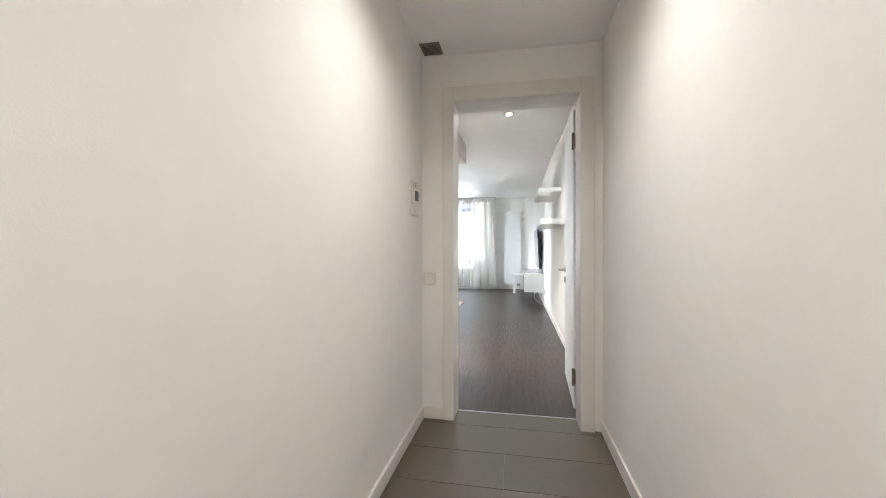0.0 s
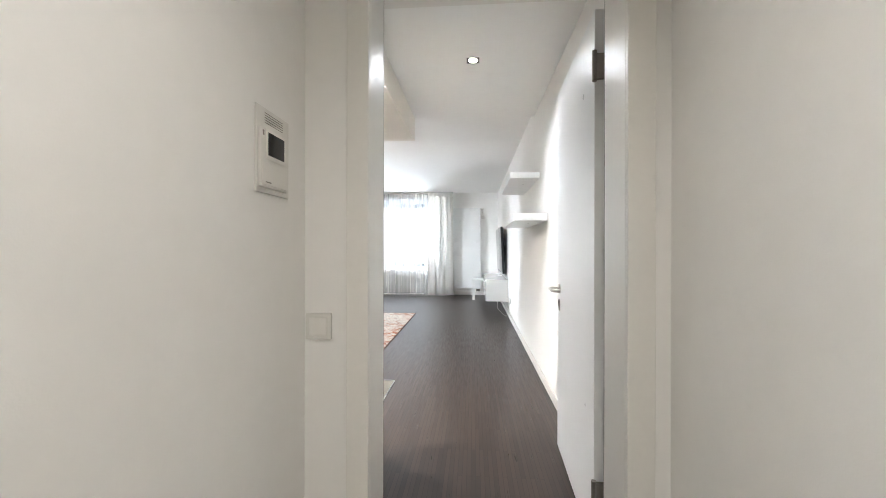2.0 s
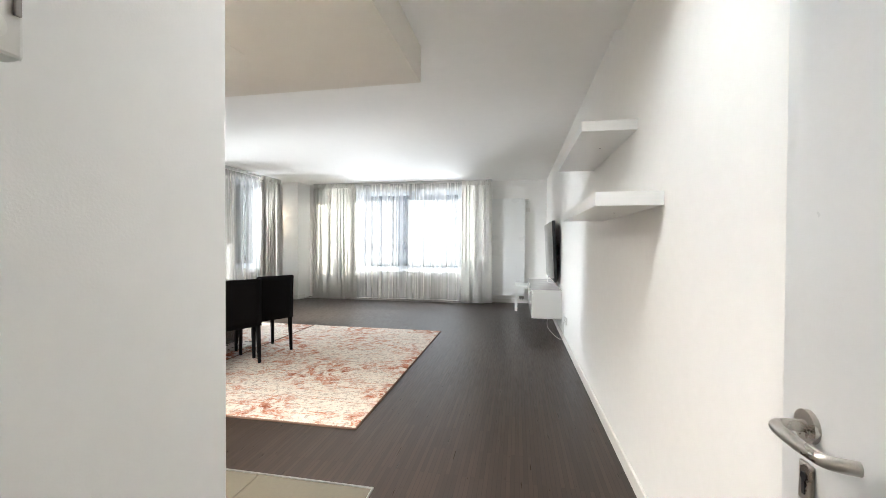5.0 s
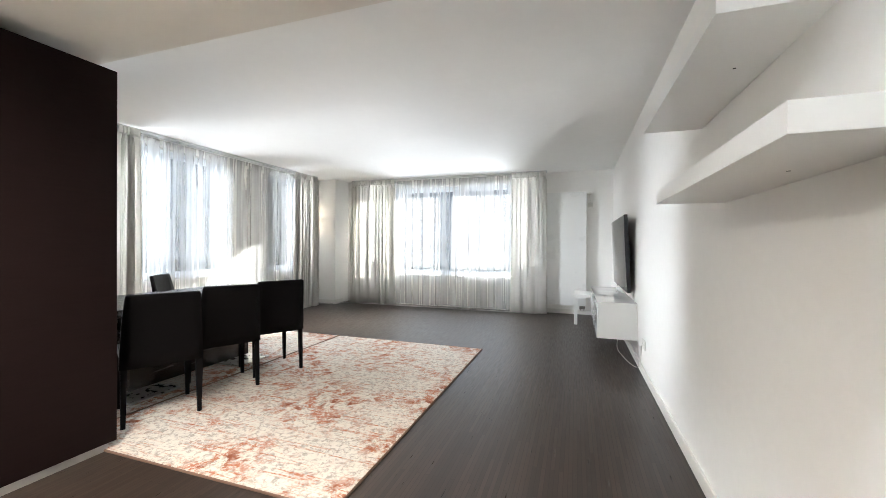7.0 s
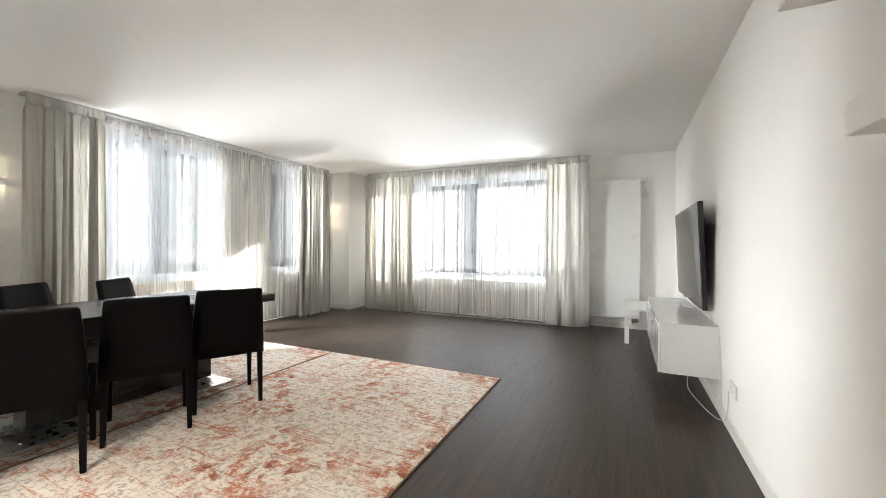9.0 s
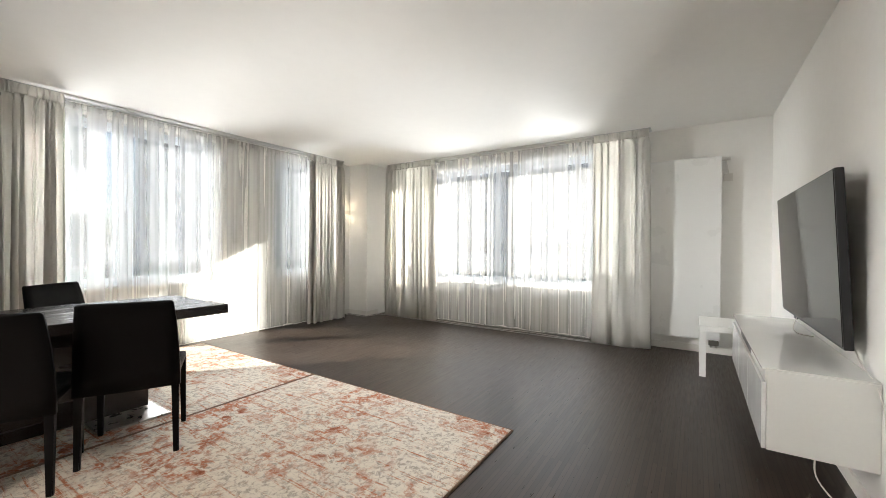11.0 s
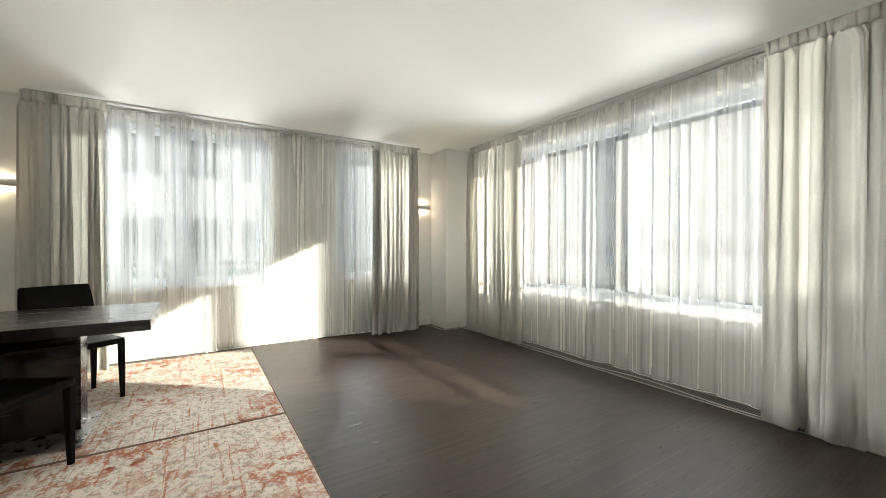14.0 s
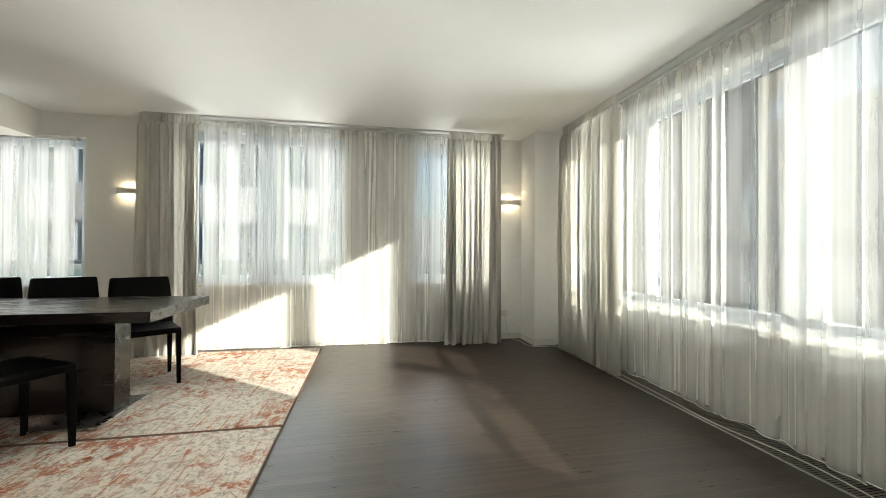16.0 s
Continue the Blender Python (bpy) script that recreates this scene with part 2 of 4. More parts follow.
def rug_mat():
    m = mat("faded_rust_rug_pile", (0.6, 0.55, 0.48), 0.95, spec=0.1)
    t = m.node_tree
    b = t.nodes["Principled BSDF"]
    co = t.nodes.new("ShaderNodeTexCoord")

    def nz(scale, detail, stretch=(1, 1, 1), rot=0, dist=0.0):
        mp = t.nodes.new("ShaderNodeMapping")
        mp.inputs["Scale"].default_value, mp.inputs["Rotation"].default_value = stretch, (0, 0, radians(rot))
        t.links.new(co.outputs["Object"], mp.inputs[0])
        n = t.nodes.new("ShaderNodeTexNoise")
        n.inputs["Scale"].default_value, n.inputs["Detail"].default_value, n.inputs["Distortion"].default_value = scale, detail, dist
        n.inputs["Roughness"].default_value = 0.65
        t.links.new(mp.outputs[0], n.inputs["Vector"])
        return n.outputs[0]

    def ramp(v, lo, hi):
        r = t.nodes.new("ShaderNodeMapRange")
        r.inputs[1].default_value, r.inputs[2].default_value = lo, hi
        t.links.new(v, r.inputs[0])
        return r.outputs[0]

    def times(a, c, op="MULTIPLY"):
        n = t.nodes.new("ShaderNodeMath")
        n.operation, n.use_clamp = op, True
        t.links.new(a, n.inputs[0])
        t.links.new(c, n.inputs[1])
        return n.outputs[0]

    def mixc(fac, a, c):
        n = t.nodes.new("ShaderNodeMix")
        n.data_type = "RGBA"
        t.links.new(fac, n.inputs[0])
        for i, v in ((6, a), (7, c)):
            if isinstance(v, tuple):
                n.inputs[i].default_value = (*v, 1)
            else:
                t.links.new(v, n.inputs[i])
        return n.outputs[2]

    cream, grey, rust, deep = (0.66, 0.60, 0.52), (0.36, 0.32, 0.28), (0.40, 0.155, 0.085), (0.24, 0.075, 0.035)
    base = mixc(ramp(nz(38, 8, dist=0.6), 0.48, 0.62), cream, grey)
    big = ramp(nz(1.6, 6, dist=0.6), 0.42, 0.56)
    s1 = ramp(nz(1.7, 10, (1, 16, 1), 35, 0.5), 0.58, 0.66)
    s2 = ramp(nz(1.7, 10, (1, 16, 1), -28, 0.5), 0.58, 0.66)
    s3 = ramp(nz(2.0, 10, (1, 17, 1), 75, 0.5), 0.59, 0.67)
    speck = ramp(nz(10, 12, dist=0.5), 0.47, 0.56)
    lines = times(times(s1, s2, "ADD"), s3, "ADD")
    rustf = times(times(times(big, speck), lines, "ADD"), ramp(nz(55, 6), 0.36, 0.52))
    c1 = mixc(rustf, base, rust)
    c2 = mixc(times(times(big, big), times(speck, ramp(nz(6, 7), 0.5, 0.62))), c1, deep)
    t.links.new(c2, b.inputs["Base Color"])
    bp = t.nodes.new("ShaderNodeBump")
    bp.inputs["Strength"].default_value, bp.inputs["Distance"].default_value = 0.6, 0.004
    t.links.new(nz(60, 6), bp.inputs["Height"])
    t.links.new(bp.outputs[0], b.inputs["Normal"])
    return m


M_RUG = rug_mat()

# ---------------------------------------------------------------- mesh helpers


def box(bm, x0, x1, y0, y1, z0, z1, bev=0.0):
    r = bmesh.ops.create_cube(bm, size=1.0)
    for v in r["verts"]:
        v.co = Vector((x0 + (v.co.x + 0.5) * (x1 - x0), y0 + (v.co.y + 0.5) * (y1 - y0), z0 + (v.co.z + 0.5) * (z1 - z0)))
    if bev:
        es = list({e for v in r["verts"] for e in v.link_edges})
        bmesh.ops.bevel(bm, geom=es, offset=bev, segments=2, affect="EDGES", profile=0.5)
    return bm


def boxed(*a, bev=0.0):
    return box(bmesh.new(), *a, bev=bev)


def part(name, bm, material, parent=None, label="", smooth=False):
    me = bpy.data.meshes.new(name)
    bmesh.ops.recalc_face_normals(bm, faces=bm.faces)
    bm.to_mesh(me)
    bm.free()
    me.materials.append(material)
    if smooth:
        for p in me.polygons:
            p.use_smooth = True
    ob = new(name, me)
    if parent:
        ob.parent = parent
    if label:
        ob["label"] = label
    return ob


def thing(name, m, label, category, group=""):
    ob = new(name)
    ob.empty_display_size = 0.1
    ob.matrix_world = m
    return tagged(ob, label, category, group)


def setting(name, bm, material, label="", smooth=False):
    return tagged(part(name, bm, material, smooth=smooth), label, name.split("_")[0], kind="structure")


def tube(bm, pts, r, sides=10):
    """A round bar along pts."""
    rings = []
    for i, p in enumerate(pts):
        a, c = Vector(pts[max(i - 1, 0)]), Vector(pts[min(i + 1, len(pts) - 1)])
        q = (c - a).normalized().to_track_quat("Z", "Y")
        rings.append([bm.verts.new(Vector(p) + q @ Vector((r * math.cos(k * math.tau / sides), r * math.sin(k * math.tau / sides), 0))) for k in range(sides)])
    for a, c in zip(rings, rings[1:]):
        for k in range(sides):
            bm.faces.new((a[k], a[(k + 1) % sides], c[(k + 1) % sides], c[k]))
    bm.faces.new(rings[0][::-1])
    bm.faces.new(rings[-1])
    return bm


def rounded(pts, n=6):
    """A smooth run through pts (Catmull-Rom)."""
    v = [Vector(p) for p in pts]
    v = [v[0]] + v + [v[-1]]
    out = []
    for i in range(1, len(v) - 2):
        for k in range(n):
            s = k / n
            a, b, c, d = v[i - 1:i + 3]
            out.append(0.5 * (2 * b + (c - a) * s + (2 * a - 5 * b + 4 * c - d) * s * s + (3 * b - a - 3 * c + d) * s ** 3))
    return out + [v[-2]]


# ---------------------------------------------------------------- plan
XL, YF, YD = -5.50, 8.25, 0.24
H, HE, HK, HC = 2.46, 2.40, HK0, 2.27
T = 0.30


def wall_with_holes(name, axis, p0, p1, a0, a1, z0, z1, holes, label):
    """A wall between p0 and p1 across its thickness, along a0..a1, with openings (b0, b1, c0, c1)."""
    bm = bmesh.new()

    def put(u0, u1, v0, v1):
        if u1 - u0 > 1e-4 and v1 - v0 > 1e-4:
            if axis == "x":
                box(bm, p0, p1, u0, u1, v0, v1)
            else:
                box(bm, u0, u1, p0, p1, v0, v1)
    at = a0
    for b0, b1, c0, c1 in holes:
        put(at, b0, z0, z1)
        put(b0, b1, z0, c0)
        put(b0, b1, c1, z1)
        at = b1
    put(at, a1, z0, z1)
    return setting(name, bm, M_WALL, label)


HT = 2.75
WIN_K, WIN_AB, WIN_3 = (1.75, 3.06, 0.70, 2.22), (3.98, 5.62, 0.70, 2.36), (6.40, 7.30, 0.70, 2.36)
WIN_F = (-4.62, -1.20, 0.60, 2.30)
wall_with_holes("wall_west", "x", XL - T, XL, -0.3, YF + T, -0.3, HT, [WIN_K, WIN_AB, WIN_3], "warm white plastered window wall")
wall_with_holes("wall_north", "y", YF, YF + T, XL, 0.0, -0.3, HT, [WIN_F], "warm white plastered window wall with wide opening")
setting("wall_east", boxed(0.0, 0.25, -5.2, YF + T, -0.3, HT), M_WALL, "long white painted wall")
setting("wall_corridor_east", boxed(-0.023, 0.0, -5.2, 0.0, -0.3, HC + 0.05), M_WALL, "white painted corridor wall lining")
setting("wall_pier", boxed(XL, -5.10, 7.78, YF, 0, H + 0.05, bev=0.004), M_WALL, "white corner pier between two windows")
wall_with_holes("wall_door", "y", 0.0, YD, -1.10, 0.0, -0.3, HT, [(-0.93, -0.095, -0.3, 2.005)], "white corridor end wall with doorway")
setting("wall_corridor", boxed(-1.22, -1.10, -5.2, 0.94, -0.3, HT, bev=0.003), M_WALL, "white corridor wall with smooth paint")
setting("wall_corridor_end", boxed(-1.22, 0.25, -5.4, -5.2, -0.3, HT), M_WALL, "plain white corridor end wall")
setting("wall_south", boxed(XL - T, -1.22, -0.3, 0.0, -0.3, HT), M_WALL, "plain white kitchen wall")
setting("ceiling", boxed(XL, 0.0, 2.68, YF, H, H + 0.15), M_CEIL, "smooth white living room ceiling")
setting("ceiling_entry", boxed(-1.164, 0.0, YD, 2.68, HE, H + 0.15), M_CEIL, "slightly lower white entry ceiling")
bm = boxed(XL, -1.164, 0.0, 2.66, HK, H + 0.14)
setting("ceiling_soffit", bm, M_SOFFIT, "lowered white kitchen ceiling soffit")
setting("ceiling_corridor", boxed(-1.10, 0.0, -5.2, 0.0, HC, H + 0.1), M_CEIL, "low white corridor ceiling")
setting("floor", boxed(XL, 0.0, 0.15, YF, -0.25, 0.0), M_WOOD, "dark stained wooden strip floor, satin")
setting("floor_base", boxed(-1.10, 0.0, -5.2, 0.15, -0.25, -0.004), M_GROUT, "pale grout bed of corridor tiles")
KB = setting("floor_kitchen", boxed(XL, -1.24, 0.0, 2.06, -0.2, 0.002), M_GROUT, "grout bed of kitchen tiles")
TC = bpy.data.objects["floor_base"]


def tiles(parent, x0, x1, y0, y1, z, ox, oy, sx, sy):
    cache = {}
    i0, i1 = math.floor((x0 - ox) / sx), math.ceil((x1 - ox) / sx)
    j0, j1 = math.floor((y0 - oy) / sy), math.ceil((y1 - oy) / sy)
    for i in range(i0, i1):
        for j in range(j0, j1):
            a, b = max(x0, ox + i * sx + 0.0015), min(x1, ox + (i + 1) * sx - 0.0015)
            c, d = max(y0, oy + j * sy + 0.0015), min(y1, oy + (j + 1) * sy - 0.0015)
            if b - a < 0.01 or d - c < 0.01:
                continue
            key = (round(b - a, 3), round(d - c, 3))
            if key not in cache:
                bm = boxed(0, b - a, 0, d - c, -0.006, 0, bev=0.001)
                ob = part("tile", bm, M_TILE, parent)
                cache[key] = ob.data
            else:
                ob = new("tile", cache[key])
                ob.parent = parent
            ob.location = (a, c, z)


tiles(TC, -1.10, 0.0, -5.2, 0.146, 0.001, -0.573, 0.146 - 0.5, 0.60, 0.30)
tiles(KB, XL, -1.245, 0.0, 2.055, 0.007, -1.245, 2.055, 0.60, 0.30)
bm = boxed(-1.245, -1.238, 0.94, 2.065, 0.0, 0.009)
box(bm, XL, -1.245, 2.056, 2.065, 0.0, 0.009)
setting("trim_tile_edge", bm, M_ALU, "thin aluminium tile edge trim")
setting("trim_threshold", boxed(-0.9, -0.1, 0.142, 0.152, -0.01, 0.004), M_ALU, "thin metal threshold strip")


def baseboard(x0, x1, y0, y1, h=0.075):
    setting("baseboard", boxed(x0, x1, y0, y1, 0.0, h, bev=0.003), M_TRIM, "white painted skirting board")


baseboard(-0.013, 0.0, 1.2, YF)
baseboard(-0.036, -0.023, -5.2, -0.018)
baseboard(-1.10, -1.087, -5.2, -0.013)
baseboard(-1.087, -0.965, -0.013, 0.0)
baseboard(-1.10, -1.087, YD, 0.94)
baseboard(-1.233, -1.087, 0.94, 0.953)
baseboard(-1.06, -0.013, YF - 0.013, YF)
baseboard(XL, -5.087, 7.767, 7.78)
baseboard(-5.10, -5.087, 7.78, YF - 0.22)
baseboard(XL, XL + 0.013, 2.07, 7.767)

# ---------------------------------------------------------------- door
bm = boxed(-0.965, -0.897, -0.018, 0.0, 0, 2.065, bev=0.003)
box(bm, -0.150, -0.072, -0.018, 0.0, 0, 2.065, bev=0.003)
box(bm, -0.897, -0.150, -0.0175, -0.0005, 1.975, 2.065, bev=0.003)
fr = setting("door_frame", bm, M_TRIM, "white lacquered door casing and lining")
bm = boxed(-0.93, -0.897, 0.0, 0.178, 0, 1.977, bev=0.002)
box(bm, -0.150, -0.095, 0.0, 0.178, 0, 1.977, bev=0.002)
box(bm, -0.93, -0.095, 0.0, 0.178, 1.975, 2.005, bev=0.002)
part("lining", bm, M_TRIM, fr)
bm = boxed(-0.93, -0.914, 0.178, YD + 0.012, 0, 2.0, bev=0.002)
box(bm, -0.11, -0.095, 0.178, YD + 0.012, 0, 2.0, bev=0.002)
box(bm, -0.93, -0.095, 0.178, YD + 0.012, 1.99, 2.004, bev=0.002)
part("rebate", bm, M_TRIM, fr)
bm = boxed(-0.903, -0.8975, 0.1785, 0.184, 0, 1.975)
box(bm, -0.1495, -0.144, 0.1785, 0.184, 0, 1.975)
part("seal", bm, M_SEAL, fr, "grey rubber door seal")
bm = boxed(-0.9145, -0.912, 0.19, 0.215, 0.78, 0.99)
box(bm, -0.9145, -0.912, 0.19, 0.215, 1.42, 1.48)
part("strike_plate", bm, M_STEEL, fr, "steel strike plate")

DR = thing("door_1", pose(-0.146, 0.30, 0.0, 0, 0, -2.6), "open white satin door folded against the wall", "door")
DR["kind"] = "structure"
part("leaf", boxed(0.0, 0.04, 0.0, 0.785, 0.008, 1.985, bev=0.002), M_DOOR, DR)
for hz in (0.22, 1.772):
    bm = tube(bmesh.new(), [(-0.004, -0.014, hz - 0.055), (-0.004, -0.014, hz + 0.055)], 0.009)
    box(bm, 0.004, 0.034, -0.003, 0.0, hz - 0.045, hz + 0.045)
    box(bm, -0.004, 0.05, -0.0165, -0.0135, hz - 0.045, hz + 0.045)
    part("hinge", bm, M_HINGE, DR, "dull steel hinge")
hy, hz = 0.715, 0.895
bm = tube(bmesh.new(), [(0.0, hy, hz), (-0.008, hy, hz)], 0.026, 24)
HD = part("handle", bm, M_STEEL, DR, "brushed steel lever handle", smooth=False)
part("lever", tube(bmesh.new(), rounded([(-0.006, hy, hz), (-0.035, hy, hz), (-0.052, hy - 0.012, hz), (-0.055, hy - 0.05, hz), (-0.054, hy - 0.085, hz), (-0.046, hy - 0.115, hz), (-0.018, hy - 0.125, hz)]), 0.0095, 12), M_STEEL, HD, smooth=True)
bm = boxed(-0.007, 0.0, hy - 0.015, hy + 0.015, hz - 0.12, hz - 0.058, bev=0.003)
ES = part("escutcheon", bm, M_STEEL, DR, "steel keyhole plate")
bm = tube(bmesh.new(), [(-0.0075, hy, hz - 0.08), (-0.0085, hy, hz - 0.08)], 0.007, 12)
box(bm, -0.0085, -0.0075, hy - 0.0035, hy + 0.0035, hz - 0.108, hz - 0.08)
part("keyhole", bm, M_BLACK, ES)

# ---------------------------------------------------------------- windows


def window(name, axis, p, a0, a1, z0, z1, splits, label):
    """Frames in the opening at depth p; splits are the mullions (from, to)."""
    win = thing(name, Matrix(), label, "window")
    win["kind"] = "structure"

    def bx(u0, u1, q0, q1, v0, v1, bev=0.003):
        return boxed(min(q0, q1), max(q0, q1), u0, u1, v0, v1, bev=bev) if axis == "x" else boxed(u0, u1, min(q0, q1), max(q0, q1), v0, v1, bev=bev)
    s = -1 if axis == "x" else 1
    f = 0.05
    part("window_frame", bx(a0, a0 + f, p, p + s * 0.07, z0, z1), M_FRAME, win)
    part("window_frame", bx(a1 - f, a1, p, p + s * 0.07, z0, z1), M_FRAME, win)
    part("window_frame", bx(a0 + f, a1 - f, p, p + s * 0.07, z0, z0 + f), M_FRAME, win)
    part("window_frame", bx(a0 + f, a1 - f, p, p + s * 0.07, z1 - f, z1), M_FRAME, win)
    at = a0 + f
    for b0, b1 in list(splits) + [(a1 - f, None)]:
        for u0, u1, v0, v1 in ((at, at + 0.04, z0 + f, z1 - f), (b0 - 0.04, b0, z0 + f, z1 - f), (at + 0.04, b0 - 0.04, z0 + f, z0 + f + 0.04), (at + 0.04, b0 - 0.04, z1 - f - 0.04, z1 - f)):
            part("sash", bx(u0, u1, p + s * 0.01, p + s * 0.062, v0, v1), M_FRAME, win)
        g = part("pane", bx(at + 0.04, b0 - 0.04, p + s * 0.03, p + s * 0.036, z0 + f + 0.04, z1 - f - 0.04, 0), M_GLASS, win)
        g.visible_shadow = False
        if b1 is not None:
            part("mullion", bx(b0, b1, p, p + s * 0.07, z0 + f, z1 - f), M_FRAME, win)
            at = b1
    part("window_sill", bx(a0, a1, p, p - s * (abs(p - (XL if axis == "x" else YF)) + 0.02), z0 - 0.02, z0 + 0.004), M_TRIM, win, "white inner window sill")
    return win


window("window_1", "x", XL - 0.10, *WIN_AB, [(4.72, 4.80)], "blue-grey framed double window behind sheer")
window("window_2", "x", XL - 0.10, *WIN_3, [], "blue-grey framed narrow window behind sheer")
window("window_3", "x", XL - 0.10, *WIN_K, [], "blue-grey framed kitchen window behind sheer")
window("window_4", "y", YF + 0.10, *WIN_F, [(-3.98, -3.93), (-2.78, -2.66)], "wide blue-grey framed window behind sheer curtains")


def railing(axis, p, a0, a1, label):
    rl = thing("balcony_railing", Matrix(), label, "railing")

    def line(u, z):
        return (p, u, z) if axis == "x" else (u, p, z)
    part("handrail", tube(bmesh.new(), [line(a0, 0.93), line(a1, 0.93)], 0.022), M_HINGE, rl)
    n = int((a1 - a0) / 1.1) + 1
    for i in range(n + 1):
        u = a0 + (a1 - a0) * i / n
        part("post", tube(bmesh.new(), [line(u, 0.33), line(u, 0.93)], 0.014), M_HINGE, rl)
        q = line(u, 0.36)
        wl = XL - T if axis == "x" else YF + T
        part("bracket", boxed(min(q[0], wl), max(q[0], wl), q[1] - 0.01, q[1] + 0.01, 0.34, 0.38) if axis == "x" else boxed(q[0] - 0.01, q[0] + 0.01, min(q[1], wl), max(q[1], wl), 0.34, 0.38), M_HINGE, rl)
    g = part("glass_panel", boxed(p - 0.004, p + 0.004, a0, a1, 0.40, 0.86) if axis == "x" else boxed(a0, a1, p - 0.004, p + 0.004, 0.40, 0.86), M_GREENGL, rl)
    g.visible_shadow = False


railing("x", XL - T - 0.12, 3.8, 7.4, "dark metal window railing with green glass")
railing("x", XL - T - 0.12, 1.6, 3.2, "dark metal kitchen window railing")
railing("y", YF + T + 0.08, -4.75, -1.1, "dark metal railing with green glass outside")

# ---------------------------------------------------------------- outside
GZ = -10.0
gr = setting("ground", boxed(-900, 900, -900, 900, GZ - 0.5, GZ), M_GROUND, "city ground far below the windows")


def building(x, y, rz, width, depth, z_top, material, storey, ww, wh, period, zoff, label):
    b = thing("apartment_building", pose(x, y, 0, 0, 0, rz), label, "building")
    # front lies on local y = 0, looking to -y
    part("wall", boxed(-width / 2, width / 2, 0.3, depth, GZ, z_top), material, b)
    part("roof", boxed(-width / 2 - 0.2, width / 2 + 0.2, 0.25, depth + 0.2, z_top, z_top + 0.35), material, b)
    n = int(width / period)
    z = zoff
    while z - storey > GZ:
        z -= storey
    win = pan = None
    bm = bmesh.new()
    rows = []
    while z + wh < z_top - 0.3:
        rows.append(z)
        z += storey
    edge = GZ
    for r in rows:
        box(bm, -width / 2, width / 2, 0.0, 0.3, edge, r)
        for i in range(n + 1):
            u = -width / 2 + i * period
            a, c = (u - (period - ww) / 2, u + (period - ww) / 2)
            box(bm, max(a, -width / 2), min(c, width / 2), 0.004, 0.3, r, r + wh)
        edge = r + wh
    box(bm, -width / 2, width / 2, 0.0, 0.3, edge, z_top)
    part("facade", bm, material, b)
    for r in rows:
        for i in range(n):
            u = -width / 2 + (i + 0.5) * period
            if win is None:
                bm = boxed(-ww / 2, ww / 2, 0, 0.06, 0, 0.07)
                box(bm, -ww / 2, ww / 2, 0, 0.06, wh - 0.07, wh)
                box(bm, -ww / 2, -ww / 2 + 0.07, 0, 0.06, 0.07, wh - 0.07)
                box(bm, ww / 2 - 0.07, ww / 2, 0, 0.06, 0.07, wh - 0.07)
                box(bm, -0.04, 0.04, 0, 0.06, 0.07, wh - 0.07)
                o = part("window", bm, M_FRAME, b)
                win = o.data
                g = part("pane", boxed(-ww / 2 + 0.05, ww / 2 - 0.05, 0.03, 0.05, 0.05, wh - 0.05), M_DARKGL, o)
                pan = g.data
            else:
                o = new("window", win)
                o.parent = b
                g = new("pane", pan)
                g.parent = o
            o.location = (u, 0.2, r)
    return b


building(-17.0, -1.2, 90, 18.0, 12, 14.5, M_FACADE, 2.95, 1.25, 1.6, 1.8, 0.55, "pale panel-clad office building with dark windows")
building(-52.0, 33.0, 70, 24.0, 14, 16.0, M_FACADE2, 2.9, 1.4, 1.5, 2.4, 0.4, "distant grey apartment block with window rows")
building(-95.0, 14.0, 90, 30.0, 14, 9.0, M_FACADE, 2.9, 1.4, 1.5, 2.5, 0.4, "far pale apartment block")
building(-16.0, 36.0, 0, 22.0, 14, 11.0, M_FACADE2, 2.9, 1.4, 1.5, 2.2, 0.4, "grey apartment block across the street")

# ---------------------------------------------------------------- curtains


def fold_line(n, seed, count, amp):
    """Depth and drift of a gathered cloth along its width, at n points."""
    rng = np.random.default_rng(seed)
    s = np.linspace(0, 1, n)
    warp = s + 0.35 / count * np.sin(math.tau * (s * count * 0.31 + rng.random())) + 0.25 / count * np.sin(math.tau * (s * count * 0.47 + rng.random()))
    ph = math.tau * count * warp
    d = np.sin(ph) + 0.35 * np.sin(0.5 * ph + rng.random() * 6) + 0.22 * np.sin(2.1 * ph + rng.random() * 6)
    return s, amp * d * (0.75 + 0.35 * np.sin(math.tau * (s * count * 0.17 + rng.random()))), amp * 0.85 * np.cos(ph)


